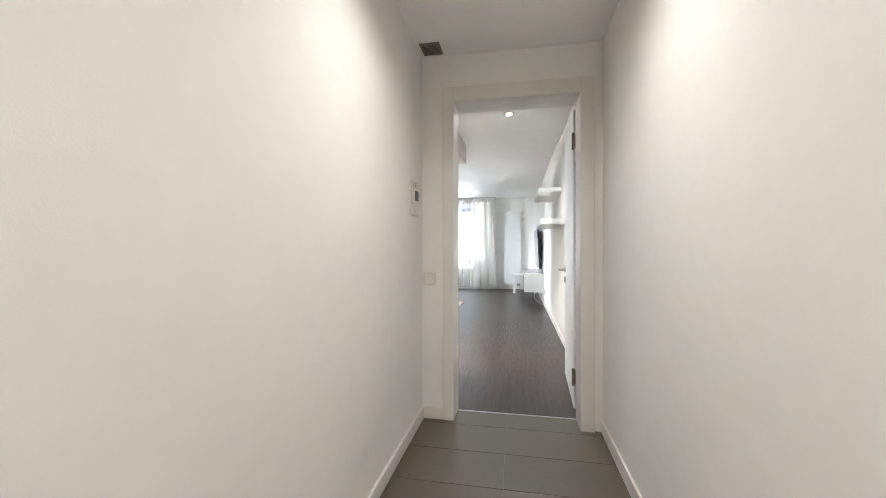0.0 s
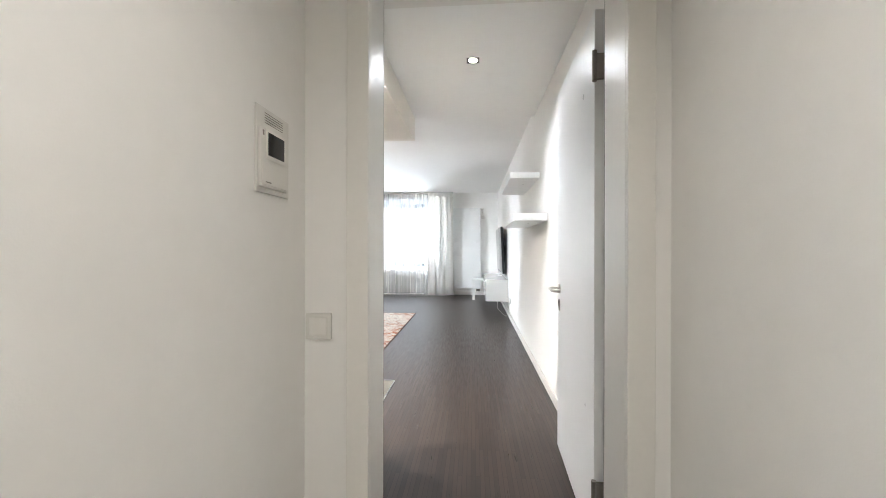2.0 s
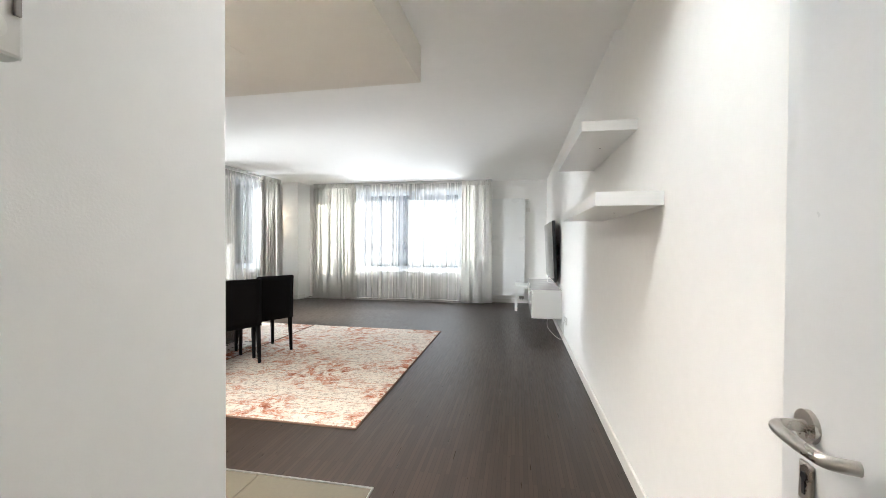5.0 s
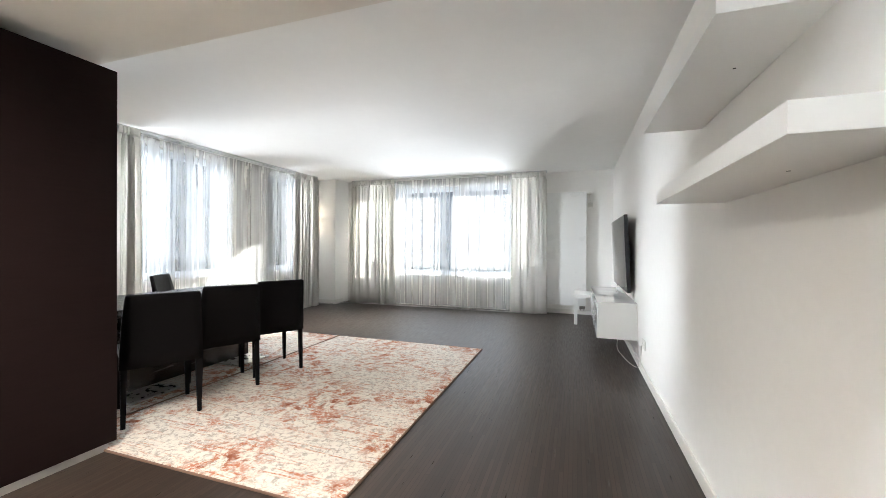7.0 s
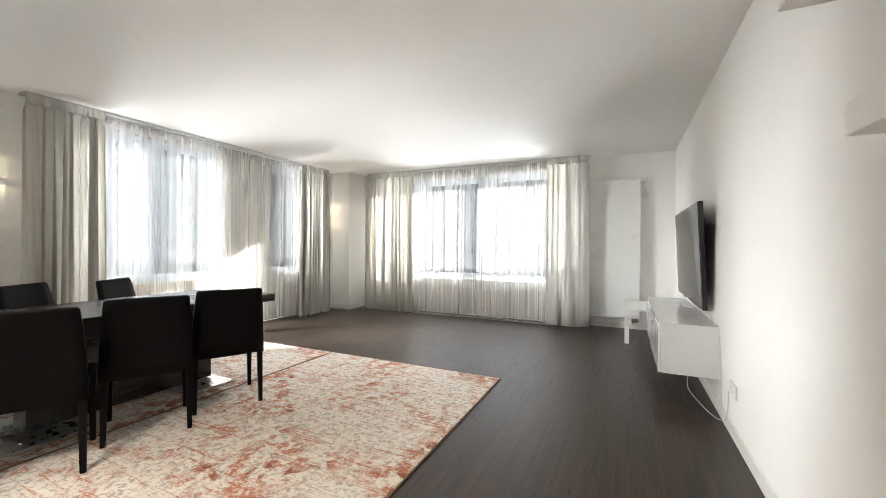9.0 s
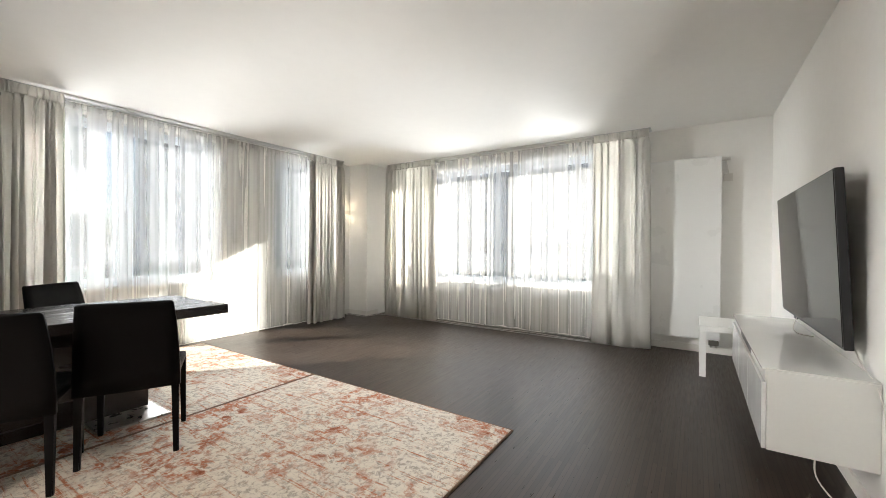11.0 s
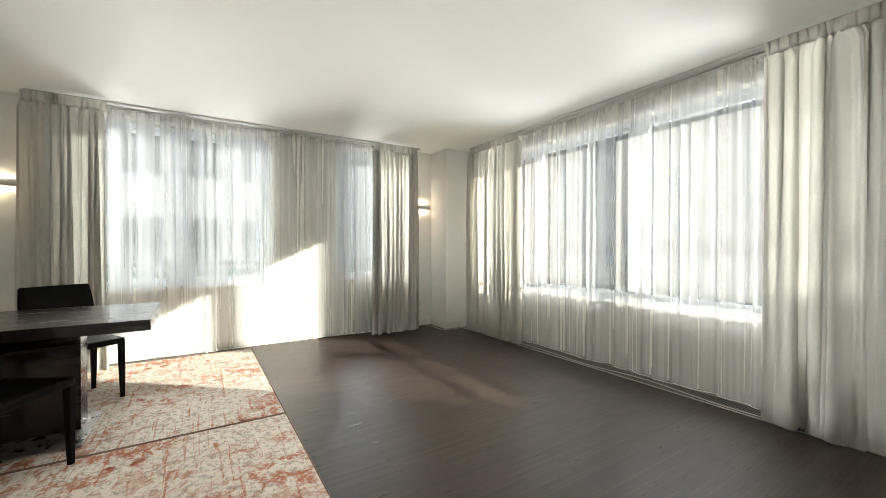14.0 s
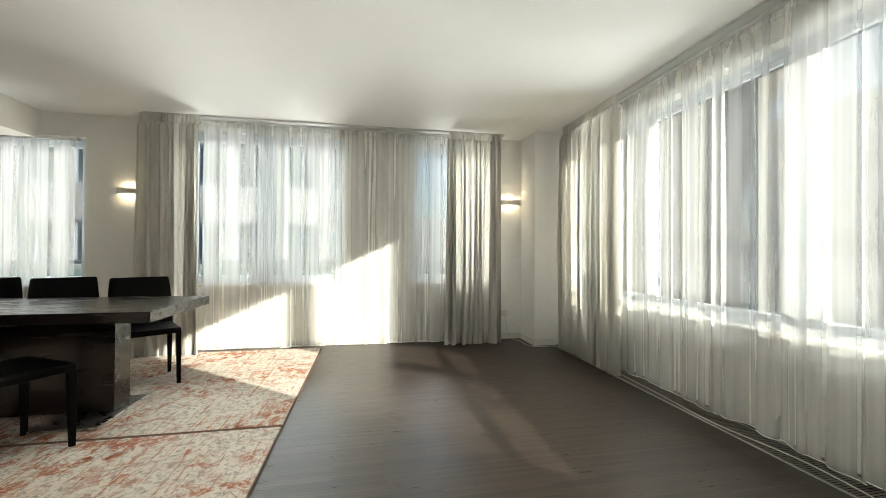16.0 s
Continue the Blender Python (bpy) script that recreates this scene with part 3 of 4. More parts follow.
def cloth(axis, p, a0, a1, z0, z1, count, amp, seed, n, rows, head, flare=0.0, hem=0.0, thick=0.0):
    """A hanging cloth at depth p along a0..a1, gathered at the head."""
    s, d, drift = fold_line(n, seed, count, amp)
    _, d2, _ = fold_line(n, seed + 1, count * 1.9, amp * 0.45)
    _, d3, _ = fold_line(n, seed + 2, max(2, count * 0.45), amp * 0.5)
    rng = np.random.default_rng(seed + 9)
    bm = bmesh.new()
    grid = []
    zs = np.concatenate([np.linspace(0, head, 4)[:-1], head + (1 - head) * np.linspace(0, 1, rows) ** 1.1])
    for q in zs:
        k = min(1.0, q / head)
        low = max(0.0, (q - head) / (1 - head))
        row = []
        for i in range(n):
            depth = (0.35 + 0.25 * k) * (1 - low) * (0.55 * d[i] + 0.9 * d2[i]) + min(1, 0.25 + low * 1.6) * k * (d[i] * (0.85 - 0.25 * low) + d3[i] * low)
            u = a0 + (a1 - a0) * (s[i] + flare * low * (s[i] - 0.5)) + drift[i] * k * (0.5 + 0.5 * low) * (1 if 0 < i < n - 1 else 0)
            z = z1 + (z0 - z1) * q + (hem * math.sin(i * 0.21 + seed) * 0.6 + hem * math.sin(i * 0.057)) * low ** 3
            row.append(bm.verts.new((p + depth, u, z) if axis == "x" else (u, p + depth, z)))
        grid.append(row)
    for a, b in zip(grid, grid[1:]):
        for i in range(n - 1):
            bm.faces.new((a[i], a[i + 1], b[i + 1], b[i]))
    if thick:
        bmesh.ops.solidify(bm, geom=bm.faces[:], thickness=thick)
    return bm


def drape(axis, p, a0, a1, count, amp, seed, label):
    c = thing("curtain", Matrix(), label, "curtain", "heavy curtains")
    part("cloth", cloth(axis, p, a0, a1, 0.012, H - 0.105, count, amp, seed, int(count * 22), 16, 0.03, hem=0.002, thick=0.003), M_CURT, c, smooth=True)
    part("pleated_heading", cloth(axis, p, a0, a1, H - 0.115, H - 0.022, count * 1.5, amp * 0.42, seed + 40, int(count * 26), 4, 0.2, thick=0.004), M_CURT, c, smooth=True)
    return c


def voile(axis, p, a0, a1, z0, z1, count, amp, seed, label):
    c = thing("sheer_curtain", Matrix(), label, "sheer curtain", "sheer curtains")
    part("cloth", cloth(axis, p, a0, a1, z0, z1 - 0.05, count, amp, seed, int(count * 16), 14, 0.03, hem=0.006), M_SHEER[axis], c, smooth=True)
    part("gathered_tape", cloth(axis, p, a0, a1, z1 - 0.055, z1, count * 3, amp * 0.25, seed + 30, int(count * 24), 3, 0.3), M_SHEER[axis], c, smooth=True)
    part("hem", tube(bmesh.new(), hem_line(axis, p, a0, a1, z0, count, amp, seed), 0.0035, 5), M_WHITE, c, "white weighted hem cord")
    return c


def hem_line(axis, p, a0, a1, z0, count, amp, seed):
    n = int(count * 16)
    s, d, drift = fold_line(n, seed, count, amp)
    _, d3, _ = fold_line(n, seed + 2, max(2, count * 0.45), amp * 0.5)
    out = []
    for i in range(0, n, 2):
        u = a0 + (a1 - a0) * s[i] + drift[i] * (1 if 0 < i < n - 1 else 0)
        q = p + d[i] * 0.6 + d3[i]
        z = z0 + 0.004 + (0.006 * math.sin(i * 0.21 + seed) * 0.6 + 0.006 * math.sin(i * 0.057))
        out.append((q, u, z) if axis == "x" else (u, q, z))
    return out


XC, YC = XL + 0.12, YF - 0.12
drape("x", XC + 0.13, 3.67, 4.22, 7, 0.050, 3, "grey-beige pleated curtain drawn beside the dining window")
drape("x", XC + 0.13, 6.80, 7.42, 8, 0.048, 5, "grey-beige pleated curtain gathered near the corner lamp")
drape("y", YC - 0.13, -4.86, -3.93, 11, 0.048, 7, "grey-beige pleated curtain beside the corner pier")
drape("y", YC - 0.13, -1.66, -1.08, 7, 0.052, 9, "grey-beige pleated curtain beside the radiator")
voile("x", XC - 0.035, 4.20, 6.95, 0.02, H - 0.03, 19, 0.030, 11, "white sheer voile curtain reaching the floor")
voile("y", YC + 0.02, -4.10, -2.30, 0.02, H - 0.03, 12, 0.030, 13, "white sheer voile curtain over the wide window")
voile("y", YC + 0.02, -2.31, -1.52, 0.02, H - 0.03, 5.5, 0.030, 15, "white sheer voile curtain panel over the wide window")
voile("x", XL + 0.04, 1.9, 3.0, 0.08, 2.17, 10, 0.016, 17, "short white sheer curtain at the kitchen window")
for nm, bm in (("curtain_rail", boxed(XC - 0.055, XC + 0.08, 3.68, 7.48, H - 0.02, H)), ("curtain_rail", boxed(-4.9, -1.07, YC - 0.08, YC + 0.055, H - 0.02, H))):
    box(bm, *((XC - 0.02, XC + 0.0, 3.68, 7.48, H - 0.028, H - 0.02) if bm.verts[:][0].co.x < -5 and bm.verts[:][-1].co.y > 7 and bm.verts[:][0].co.y < 5 else (-4.9, -1.07, YC - 0.01, YC + 0.01, H - 0.028, H - 0.02)))
    tagged(part(nm, bm, M_ALU), "slim aluminium curtain rail on the ceiling", "curtain rail")
tagged(part("curtain_rail", boxed(XL, XL + 0.06, 1.8, 3.02, 2.172, 2.20), M_ALU), "slim rail of the kitchen sheer", "curtain rail")

# ---------------------------------------------------------------- floor convector
FG = thing("floor_convector", Matrix(), "dark floor convector grille with aluminium frame", "floor convector")
GX0, GX1, GY0, GY1 = -5.08, -1.20, 8.00, 8.205
bm = boxed(GX0, GX1, GY0, GY0 + 0.012, -0.002, 0.005)
box(bm, GX0, GX1, GY1 - 0.012, GY1, -0.002, 0.005)
box(bm, GX0, GX0 + 0.012, GY0 + 0.012, GY1 - 0.012, -0.002, 0.005)
box(bm, GX1 - 0.012, GX1, GY0 + 0.012, GY1 - 0.012, -0.002, 0.005)
part("frame", bm, M_ALU, FG)
part("duct", boxed(GX0 + 0.012, GX1 - 0.012, GY0 + 0.012, GY1 - 0.012, -0.002, 0.0015), M_SHADOWGAP, FG)
vs, fs = [], []
x = GX0 + 0.02
while x < GX1 - 0.02:
    k = len(vs)
    for dx in (0, 0.007):
        for yy in (GY0 + 0.012, GY1 - 0.012):
            for zz in (0.0015, 0.0045):
                vs.append((x + dx, yy, zz))
    fs += [(k + 1, k + 3, k + 7, k + 5), (k, k + 1, k + 5, k + 4), (k + 2, k + 6, k + 7, k + 3), (k, k + 2, k + 3, k + 1), (k + 4, k + 5, k + 7, k + 6)]
    x += 0.0165
me = bpy.data.meshes.new("slats")
me.from_pydata(vs, [], fs)
me.materials.append(M_HINGE)
sl = new("slats", me)
sl.parent, sl["kind"] = FG, "stuff"

# ---------------------------------------------------------------- rugs


def rug(x0, x1, y0, y1, label):
    r = thing("rug", pose((x0 + x1) / 2, (y0 + y1) / 2, 0), label, "rug", "pair of rugs")
    a, b = (x1 - x0) / 2, (y1 - y0) / 2
    part("rug_pile_sheet", boxed(-a + 0.006, a - 0.006, -b + 0.006, b - 0.006, 0.0, 0.012, bev=0.004), M_RUG, r)
    bm = tube(bmesh.new(), [(-a, -b, 0.006), (a, -b, 0.006), (a, b, 0.006), (-a, b, 0.006), (-a, -b, 0.006)], 0.0065, 6)
    part("binding", bm, M_EDGE, r, "dark bound rug edge")
    return r


rug(-3.405, -1.565, 2.605, 5.41, "cream rug with faded rust abstract pattern")
rug(-5.36, -3.42, 2.605, 5.41, "cream and rust patterned rug under the dining table")

# ---------------------------------------------------------------- dining table
ZT = 0.71
TB = thing("dining_table", pose(-3.86, 3.75, 0.012), "dark wenge dining table on a panel pedestal", "dining table")
part("tabletop", boxed(-0.425, 0.425, -0.93, 0.93, ZT - 0.075, ZT - 0.012, bev=0.002), M_TABLE, TB)
part("pedestal", boxed(-0.075, 0.085, -0.55, 0.56, 0.02, ZT - 0.075, bev=0.002), M_TABLE, TB)
for yy in (0.42, -0.52):
    part("base_plate", boxed(-0.23, 0.32, yy - 0.18, yy + 0.19, 0.0, 0.012, bev=0.002), M_STEEL, TB, "polished steel base plate")
    part("end_plate", boxed(-0.078, 0.088, (0.56 if yy > 0 else -0.556), (0.566 if yy > 0 else -0.55), 0.02, ZT - 0.075), M_TABLE, TB)


def chair():
    c = thing("dining_chair", Matrix(), "black leather dining chair with slim legs", "chair", "chairs at the dining table")
    # front is +y; seat 0.44 wide
    bm = boxed(-0.215, 0.215, -0.20, 0.215, 0.40, 0.445, bev=0.012)
    part("seat", bm, M_LEATHER, c, smooth=False)
    bm = bmesh.new()
    zs = [0.36, 0.45, 0.55, 0.66, 0.76, 0.815, 0.825]
    ys = [-0.200, -0.203, -0.21, -0.226, -0.247, -0.262, -0.265]
    ws = [0.222, 0.221, 0.217, 0.211, 0.203, 0.197, 0.188]
    ts = [0.030, 0.030, 0.029, 0.027, 0.024, 0.021, 0.010]
    rings = []
    for z, y, wd, t in zip(zs, ys, ws, ts):
        r = []
        for k in range(9):
            u = -1 + k / 4
            r.append(bm.verts.new((u * wd, y - t / 2 + 0.012 * (1 - u * u) * -1, z)))
        for k in range(9):
            u = 1 - k / 4
            r.append(bm.verts.new((u * wd, y + t / 2 + 0.012 * (1 - u * u) * -1, z)))
        rings.append(r)
    for a, b in zip(rings, rings[1:]):
        for k in range(18):
            bm.faces.new((a[k], a[(k + 1) % 18], b[(k + 1) % 18], b[k]))
    bm.faces.new(rings[0][::-1])
    bm.faces.new(rings[-1])
    part("backrest", bm, M_LEATHER, c, smooth=True)
    bm = tube(bmesh.new(), [(-0.188, -0.256, 0.822), (0.188, -0.256, 0.822)], 0.004, 6)
    part("piping", bm, M_LEATHER, c)
    for sx, sy in ((-1, -1), (1, -1), (-1, 1), (1, 1)):
        bm = bmesh.new()
        rs = []
        for z, h in ((0.0, 0.0125), (0.2, 0.015), (0.41, 0.0185)):
            ox, oy = sx * (0.198 + (0.41 - z) * 0.012), sy * 0.190 + (sy * (0.41 - z) * (0.05 if sy < 0 else 0.01))
            rs.append([bm.verts.new((ox + a * h, oy + b * h, z)) for a, b in ((-1, -1), (1, -1), (1, 1), (-1, 1))])
        for a, b in zip(rs, rs[1:]):
            for k in range(4):
                bm.faces.new((a[k], a[(k + 1) % 4], b[(k + 1) % 4], b[k]))
        bm.faces.new(rs[0][::-1])
        bm.faces.new(rs[-1])
        bmesh.ops.bevel(bm, geom=[e for e in bm.edges if abs(e.verts[0].co.z - e.verts[1].co.z) > 0.05], offset=0.004, segments=2, affect="EDGES")
        part("leg", bm, M_LEATHER, c, "leather-wrapped chair leg")
    return c


CH = chair()
# facing -x turned towards +y by 28 degrees; rear corner of each chair nearest the open room
for i, (cx, cy, rz) in enumerate(((-3.275, 4.085, 62), (-3.31, 3.60, 62), (-3.30, 3.075, 62), (-4.41, 4.16, -57), (-4.43, 3.60, -57), (-4.43, 3.05, -57))):
    m = pose(cx, cy, 0.012, 0, 0, rz)
    if i == 0:
        CH.matrix_world = m
    else:
        copy_thing(CH, m)

# ---------------------------------------------------------------- kitchen tall unit
TU = thing("tall_cabinet", Matrix(), "dark brown tall cabinet on a pale plinth", "cabinet")
part("body", boxed(-3.62, -3.04, 2.03, 2.63, 0.085, 2.11, bev=0.001), M_PANEL, TU)
part("side_panel", boxed(-3.04, -3.02, 2.012, 2.65, 0.05, 2.108, bev=0.0015), M_PANEL, TU, "dark brown wood-grain panel")
part("plinth", boxed(-3.60, -3.045, 2.04, 2.62, 0.0, 0.085), M_PLINTH, TU, "pale plinth")
T2 = thing("tall_cabinet", Matrix(), "taupe tall kitchen cabinet with two doors", "cabinet")
part("body", boxed(-3.62, -3.06, 1.42, 2.005, 0.09, 2.11), M_TAUPE, T2)
part("door", boxed(-3.06, -3.04, 1.423, 2.002, 0.09, 0.93, bev=0.0015), M_TAUPE, T2)
part("door", boxed(-3.06, -3.04, 1.423, 2.002, 0.936, 2.108, bev=0.0015), M_TAUPE, T2)
part("plinth", boxed(-3.60, -3.08, 1.43, 2.0, 0.0, 0.09), M_PLINTH, T2, "pale plinth")
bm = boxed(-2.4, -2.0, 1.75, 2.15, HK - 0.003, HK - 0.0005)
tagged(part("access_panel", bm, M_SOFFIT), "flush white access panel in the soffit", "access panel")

# ---------------------------------------------------------------- TV wall


def wall_shelf(y0, y1, z0, z1, droop):
    s = thing("wall_shelf", pose(0, (y0 + y1) / 2, z0, 0, -droop, 0), "thick white floating wall shelf", "shelf", "floating shelves")
    part("board", boxed(-0.26, -0.001, y0 - (y0 + y1) / 2, y1 - (y0 + y1) / 2, 0, z1 - z0, bev=0.0012), M_WHITE, s)
    part("screw_hole", tube(bmesh.new(), [(-0.10, -0.18, -0.0006), (-0.10, -0.18, 0.0)], 0.005, 8), M_BLACK, s)


wall_shelf(1.975, 3.085, 1.337, 1.394, 0.0)
wall_shelf(2.335, 3.43, 1.740, 1.790, 0.0)

SB = thing("tv_sideboard", pose(0, 5.46, 0.22), "white wall-hung sideboard with glossy fronts", "sideboard")
SL = 1.70
part("body", boxed(-0.36, -0.002, 0, SL, 0, 0.36, bev=0.001), M_WHITE, SB)
part("glass_top", boxed(-0.378, -0.002, 0.0, SL, 0.361, 0.369, bev=0.001), M_GLOSSW, SB, "glossy white glass top")
for i in range(3):
    y0 = SL / 3 * i
    dr = part("door", boxed(-0.378, -0.362, y0 + 0.002, y0 + SL / 3 - 0.002, 0.002, 0.302, bev=0.0015), M_GLOSSW, SB, "glossy white door")
    part("recess", boxed(-0.366, -0.3605, y0 + 0.004, y0 + SL / 3 - 0.004, 0.306, 0.357), M_BLACK if i == 1 else M_WHITE, SB)

TV = thing("television", pose(-0.085, 6.34, 1.085, 0, -2.8, 0), "large black flat television tilted on a wall bracket", "television")
part("housing", boxed(-0.012, 0.022, -0.725, 0.725, -0.41, 0.41, bev=0.004), M_BLACK, TV)
part("screen", boxed(-0.0155, -0.012, -0.717, 0.717, -0.395, 0.403), M_SCREEN, TV, "dark glossy screen")
part("rear_cover", boxed(0.022, 0.034, -0.45, 0.45, -0.34, 0.12, bev=0.008), M_BLACK, TV)
bm = boxed(0.034, 0.070, -0.30, -0.26, -0.22, 0.22, bev=0.002)
box(bm, 0.034, 0.070, 0.26, 0.30, -0.22, 0.22, bev=0.002)
box(bm, 0.06, 0.080, -0.36, 0.36, -0.06, 0.08, bev=0.002)
part("wall_bracket", bm, M_BLACK, TV, "black steel wall bracket")
part("sensor", boxed(-0.014, 0.0, 0.28, 0.34, -0.425, -0.41, bev=0.003), M_BLACK, TV)

ST = thing("side_table", pose(-0.605, 7.285, 0), "small white square side table beside the sideboard", "side table")
part("tabletop", boxed(0, 0.55, 0, 0.55, 0.40, 0.45, bev=0.0015), M_WHITE, ST)
for a in (0, 0.50):
    for b in (0, 0.50):
        part("leg", boxed(a + 0.001, a + 0.049, b + 0.001, b + 0.049, 0, 0.40, bev=0.0015), M_WHITE, ST)

RD = thing("radiator", Matrix(), "tall flat white panel radiator on the wall", "radiator")
part("front_panel", boxed(-1.09, -0.42, YF - 0.115, YF - 0.10, 0.16, 2.085, bev=0.004), M_RAD, RD)
bm = bmesh.new()
for i in range(16):
    u = -1.07 + i * 0.0425
    tube(bm, [(u, YF - 0.075, 0.18), (u, YF - 0.075, 2.06)], 0.016, 8)
part("convector_fins", bm, M_RAD, RD)
bm = boxed(-1.085, -0.425, YF - 0.10, YF - 0.05, 2.04, 2.075, bev=0.003)
box(bm, -1.085, -0.425, YF - 0.10, YF - 0.05, 0.17, 0.20, bev=0.003)
box(bm, -0.85, -0.81, YF - 0.06, YF, 1.85, 1.9)
box(bm, -0.70, -0.66, YF - 0.06, YF, 0.4, 0.45)
part("header", bm, M_RAD, RD)
bm = tube(bmesh.new(), [(-0.42, YF - 0.075, 2.055), (-0.345, YF - 0.075, 2.055)], 0.019, 14)
part("thermostat_valve", bm, M_PLAST, RD, "white thermostatic valve head")
bm = tube(bmesh.new(), rounded([(-0.375, YF - 0.075, 2.04), (-0.37, YF - 0.07, 1.98), (-0.36, YF - 0.02, 1.94), (-0.36, YF - 0.01, 1.90)]), 0.004, 6)
part("valve_cable", bm, M_PLAST, RD)
for u in (-0.50, -0.45):
    part("pipe", tube(bmesh.new(), [(u, YF - 0.075, 0.17), (u, YF - 0.075, 0.10), (u, YF - 0.02, 0.07), (u, YF, 0.07)], 0.009, 8), M_STEEL, RD, "chrome radiator pipe")
part("valve", boxed(-0.52, -0.43, YF - 0.095, YF - 0.055, 0.10, 0.15, bev=0.006), M_HINGE, RD, "small metal valve block")


def socket(x, y, z, rz, label, n=1):
    """A wall socket whose back lies on local y = 0 and that looks to -y."""
    s = thing("wall_socket", pose(x, y, z, 0, 0, rz), label, "socket")
    for i in range(n):
        part("plate", boxed(-0.04 + i * 0.072, 0.04 + i * 0.072 - 0.001, -0.010, 0.0, -0.04, 0.04, bev=0.003), M_PLAST, s)
        part("insert", tube(bmesh.new(), [(i * 0.072, -0.0108, 0), (i * 0.072, -0.009, 0)], 0.021, 20), M_TRIM, s)
        for dx in (-0.009, 0.009):
            part("hole", tube(bmesh.new(), [(dx + i * 0.072, -0.0114, 0), (dx + i * 0.072, -0.010, 0)], 0.003, 8), M_BLACK, s)
    return s


socket(0.0, 5.08, 0.285, -90, "white wall socket under the television wall", 2)
socket(XL, 7.56, 0.315, 90, "white wall socket below the corner lamp")
tagged(part("wall_box", boxed(-0.40, -0.32, YF - 0.02, YF, 1.83, 1.91, bev=0.003), M_PLAST), "small white junction plate beside the radiator", "wall plate")


def cable(pts, label, material=M_PLAST, r=0.0035):
    tagged(part("cable", tube(bmesh.new(), rounded(pts, 8), r, 6), material, smooth=True), label, "cable")


cable([(-0.03, 5.72, 0.70), (-0.02, 5.62, 0.62), (-0.012, 5.44, 0.55), (-0.012, 5.36, 0.38), (-0.015, 5.30, 0.12), (-0.02, 5.22, 0.03), (-0.02, 5.12, 0.10), (-0.018, 5.09, 0.26)], "white cable hanging below the sideboard")
cable([(-0.16, 5.62, 0.222), (-0.17, 5.58, 0.10), (-0.10, 5.48, 0.02), (-0.05, 5.32, 0.006), (-0.03, 5.24, 0.02)], "white cable looping onto the floor")
cable([(-0.07, 6.62, 0.68), (-0.10, 6.55, 0.62), (-0.09, 6.46, 0.595), (-0.03, 6.40, 0.594)], "white cable on the sideboard top")
cable([(XL + 0.012, 7.56, 0.29), (XL + 0.03, 7.60, 0.10), (XL + 0.07, 7.66, 0.006), (-5.30, 7.70, 0.006), (-5.08, 7.70, 0.006), (-5.02, 7.85, 0.006), (-4.98, 8.0, 0.009), (-4.6, 8.08, 0.009), (-3.6, 8.06, 0.009), (-3.0, 8.02, 0.012), (-2.5, 8.09, 0.009), (-1.9, 8.03, 0.009), (-1.3, 8.06, 0.009)], "thin white cable lying along the floor grille")
cable([(XL + 0.02, 3.10, 0.25), (XL + 0.03, 3.3, 0.06), (XL + 0.08, 3.5, 0.006), (XL + 0.10, 3.72, 0.006)], "thin white cable by the skirting")


def wall_lamp(x, y, z):
    s = thing("wall_lamp", pose(x, y, z), "pale curved wall lamp with warm glow", "wall lamp", "wall lamps")
    bm = bmesh.new()
    n = 18
    rings = []
    for k in range(n + 1):
        a = -math.pi / 2 + math.pi * k / n
        px, py = 0.085 * math.cos(a), 0.135 * math.sin(a)
        rings.append([bm.verts.new(v) for v in ((px, py, -0.03), (px, py, 0.03), (px * 0.93, py * 0.95, 0.03), (px * 0.93, py * 0.95, -0.03))])
    for a, b in zip(rings, rings[1:]):
        for k in range(4):
            bm.faces.new((a[k], a[(k + 1) % 4], b[(k + 1) % 4], b[k]))
    bm.faces.new(rings[0])
    bm.faces.new(rings[-1][::-1])
    part("shade", bm, M_PLAST, s, "curved off-white shade", smooth=False)
    part("back_plate", boxed(0.0, 0.01, -0.05, 0.05, -0.025, 0.025), M_PLAST, s)
    part("bulb", tube(bmesh.new(), [(0.035, -0.05, 0), (0.035, 0.05, 0)], 0.008, 10), M_BULB, s, "warm glowing tube")
    for dz in (-0.012, 0.012):
        lamp("lamp_glow", "POINT", pose(x + 0.04, y, z + dz * 2.2), WL, WARM)


WL = 0.07
wall_lamp(XL, 3.48, 1.675)
wall_lamp(XL, 7.62, 1.675)


def downlight(x, y, z, label):
    s = thing("downlight", pose(x, y, z), label, "downlight", "recessed downlights")
    bm = boxed(-0.05, 0.05, -0.05, -0.043, -0.003, 0.0)
    box(bm, -0.05, 0.05, 0.043, 0.05, -0.003, 0.0)
    box(bm, -0.05, -0.043, -0.043, 0.043, -0.003, 0.0)
    box(bm, 0.043, 0.05, -0.043, 0.043, -0.003, 0.0)
    part("frame", bm, M_WHITE, s)
    part("housing", boxed(-0.043, 0.043, -0.043, 0.043, -0.0015, -0.0005), M_BLACK, s)
    part("lens", tube(bmesh.new(), [(0, 0, -0.003), (0, 0, -0.0015)], 0.03, 20), M_BULB, s, "glowing lamp lens")


# assumed fittings for the added kitchen fill spots
for ky in (0.7, 1.6):
    downlight(-2.1, ky, HK, "assumed square recessed kitchen downlight, added as fill, lit")
downlight(-0.59, 1.51, HE, "square recessed ceiling downlight, lit")
for yy in (-1.15, -2.7, -4.0):
    downlight(-0.55, yy, HC, "square recessed corridor downlight, lit")

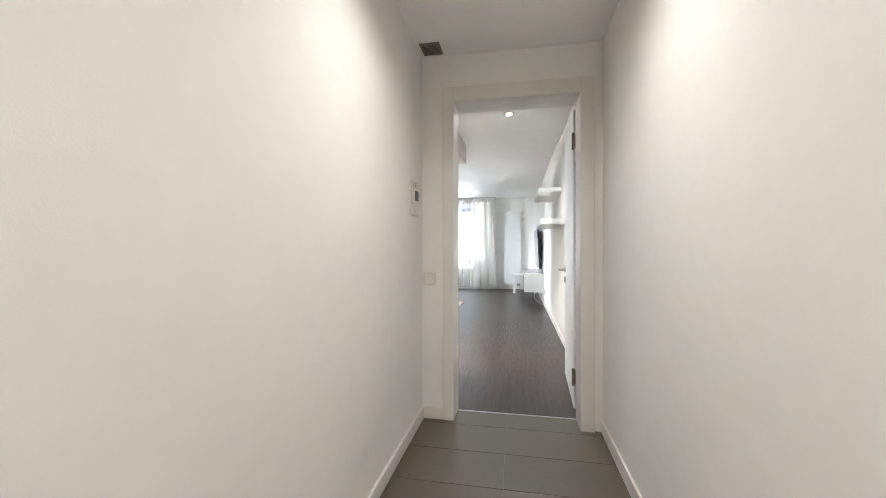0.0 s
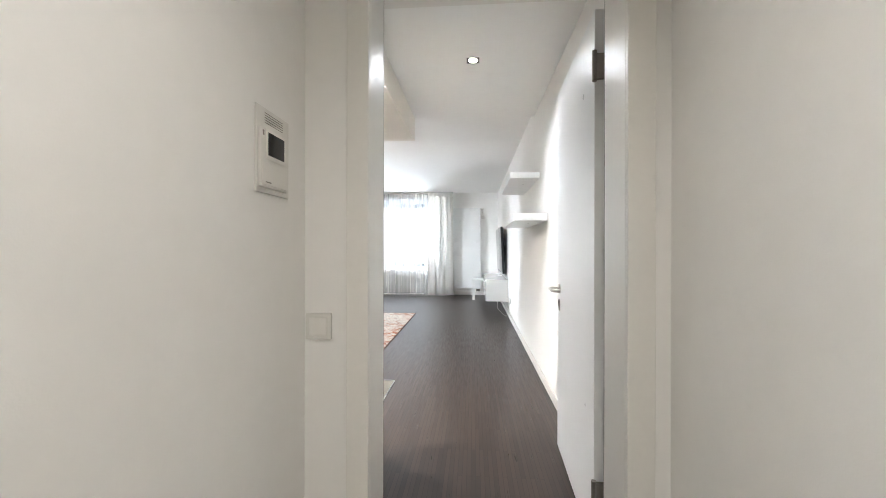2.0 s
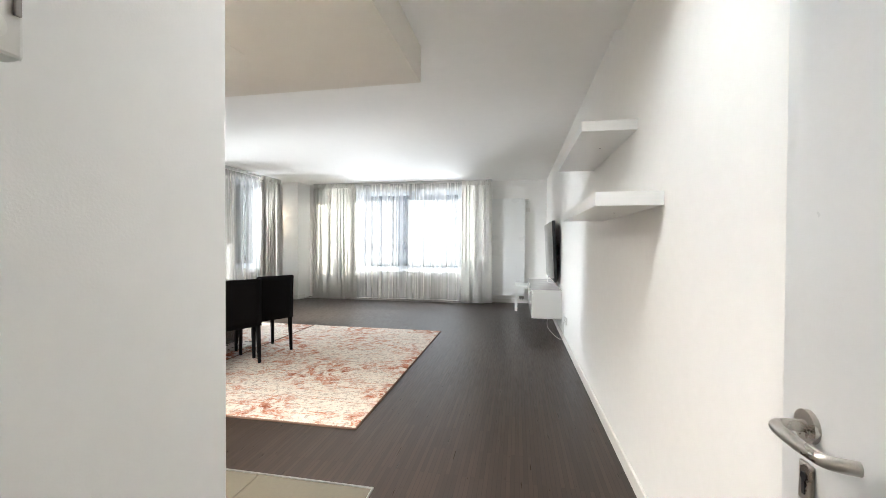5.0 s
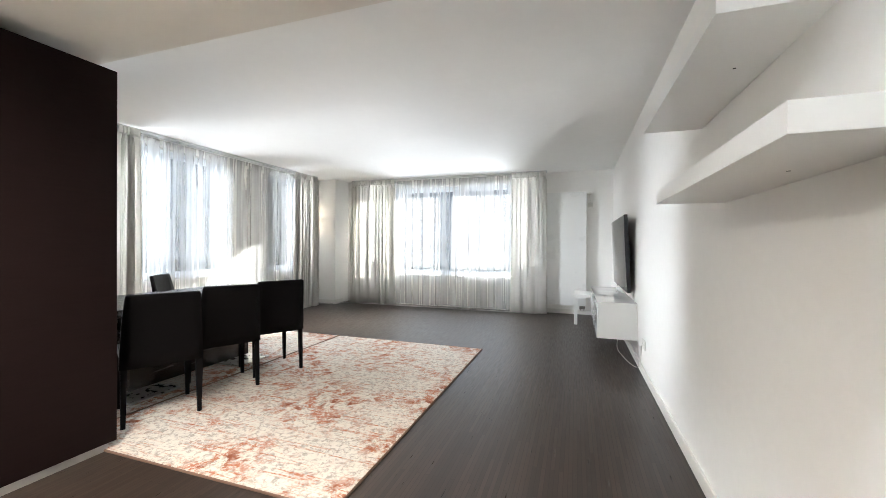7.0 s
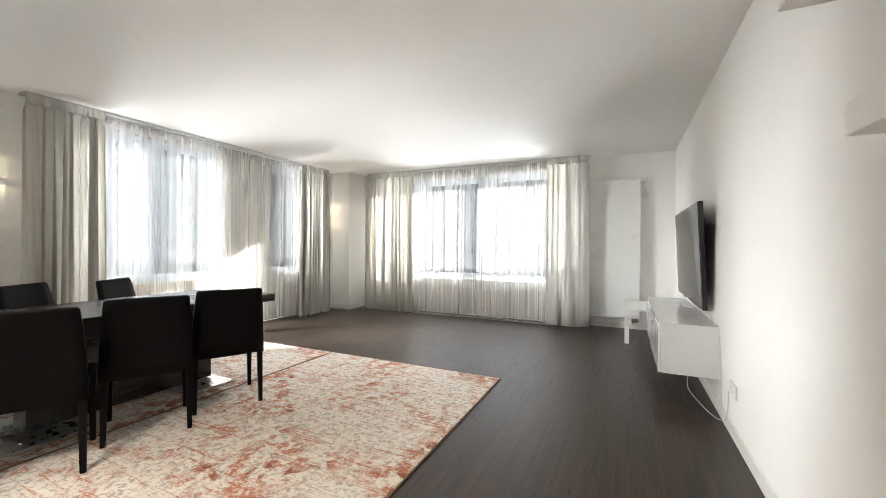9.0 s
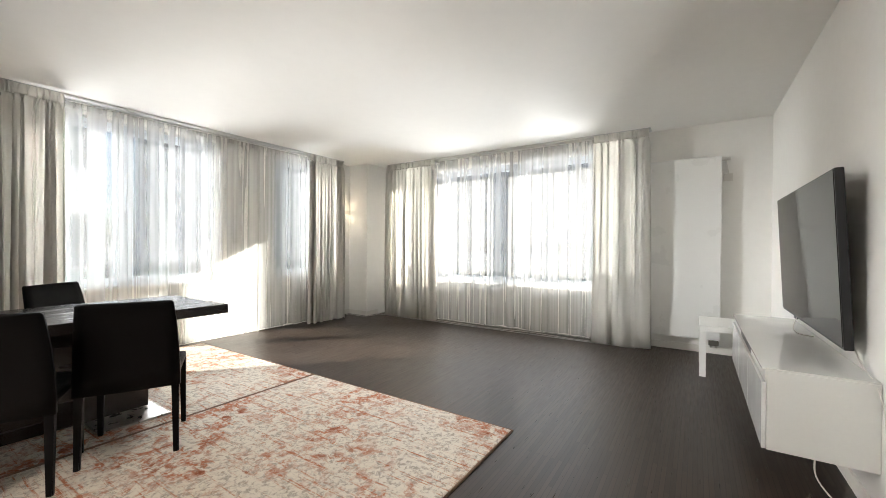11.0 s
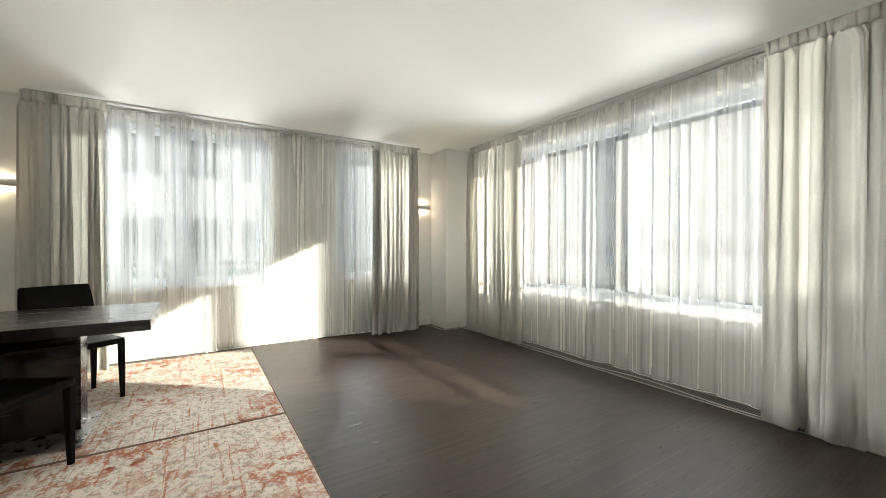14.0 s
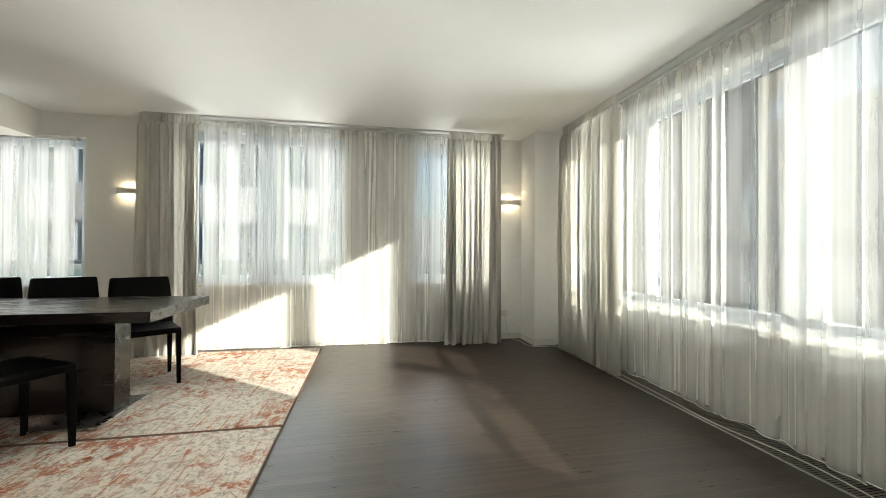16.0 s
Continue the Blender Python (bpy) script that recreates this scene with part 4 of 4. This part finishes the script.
# ---------------------------------------------------------------- corridor fittings
VN = thing("ceiling_vent", pose(-1.02, -0.10, HC), "grey metal ceiling vent grille", "vent")
bm = boxed(-0.06, 0.06, -0.07, -0.06, -0.005, 0)
box(bm, -0.06, 0.06, 0.06, 0.07, -0.005, 0)
box(bm, -0.06, -0.05, -0.06, 0.06, -0.005, 0)
box(bm, 0.05, 0.06, -0.06, 0.06, -0.005, 0)
part("frame", bm, M_HINGE, VN)
part("backing", boxed(-0.05, 0.05, -0.06, 0.06, -0.002, -0.0005), M_SHADOWGAP, VN)
for i in range(9):
    part("slat", boxed(-0.05, 0.05, -0.055 + i * 0.0132, -0.049 + i * 0.0132, -0.005, -0.002), M_HINGE, VN)

IC = thing("intercom", pose(-1.10, -0.195, 1.36), "white wall intercom panel with small dark screen", "intercom")
part("back_plate", boxed(0, 0.005, -0.082, 0.080, -0.113, 0.097, bev=0.002), M_PLAST, IC)
part("body", boxed(0.005, 0.014, -0.075, 0.054, -0.100, 0.046, bev=0.003), M_PLAST, IC)
part("screen_bezel", boxed(0.014, 0.016, -0.055, 0.040, -0.030, 0.042, bev=0.001), M_TRIM, IC)
part("screen", boxed(0.016, 0.0168, -0.047, 0.032, -0.021, 0.035), M_SCREEN, IC, "small dark display")
part("button_flap", boxed(0.014, 0.0165, -0.072, 0.050, -0.095, -0.036, bev=0.0015), M_PLAST, IC)
part("logo_bar", boxed(0.0165, 0.0168, -0.060, -0.034, -0.089, -0.086), M_HINGE, IC)
part("indicator", boxed(0.014, 0.0146, -0.069, -0.063, 0.024, 0.036), M_HINGE, IC)
for i in range(5):
    part("slot", boxed(0.005, 0.0056, -0.045, 0.045, 0.060 + i * 0.006, 0.0615 + i * 0.006), M_HINGE, IC)

SW = thing("light_switch", pose(-1.053, 0.0, 0.875), "square white rocker light switch", "light switch")
part("plate", boxed(-0.04, 0.04, -0.009, 0, -0.04, 0.04, bev=0.003), M_PLAST, SW)
part("rocker", boxed(-0.028, 0.028, -0.013, -0.009, -0.028, 0.028, bev=0.002), M_TRIM, SW)

DT = thing("room_thermostat", pose(-1.10, 0.585, 1.41), "white room thermostat with round dial", "thermostat")
part("body", boxed(0, 0.026, -0.04, 0.04, -0.043, 0.043, bev=0.004), M_PLAST, DT)
part("dial", tube(bmesh.new(), [(0.026, 0.008, -0.018), (0.033, 0.008, -0.018)], 0.014, 20), M_TRIM, DT)
part("slot", boxed(0.026, 0.0265, -0.02, 0.01, 0.034, 0.037), M_HINGE, DT)
part("slider", boxed(0.026, 0.03, 0.03, 0.036, 0.0, 0.02, bev=0.001), M_HINGE, DT)
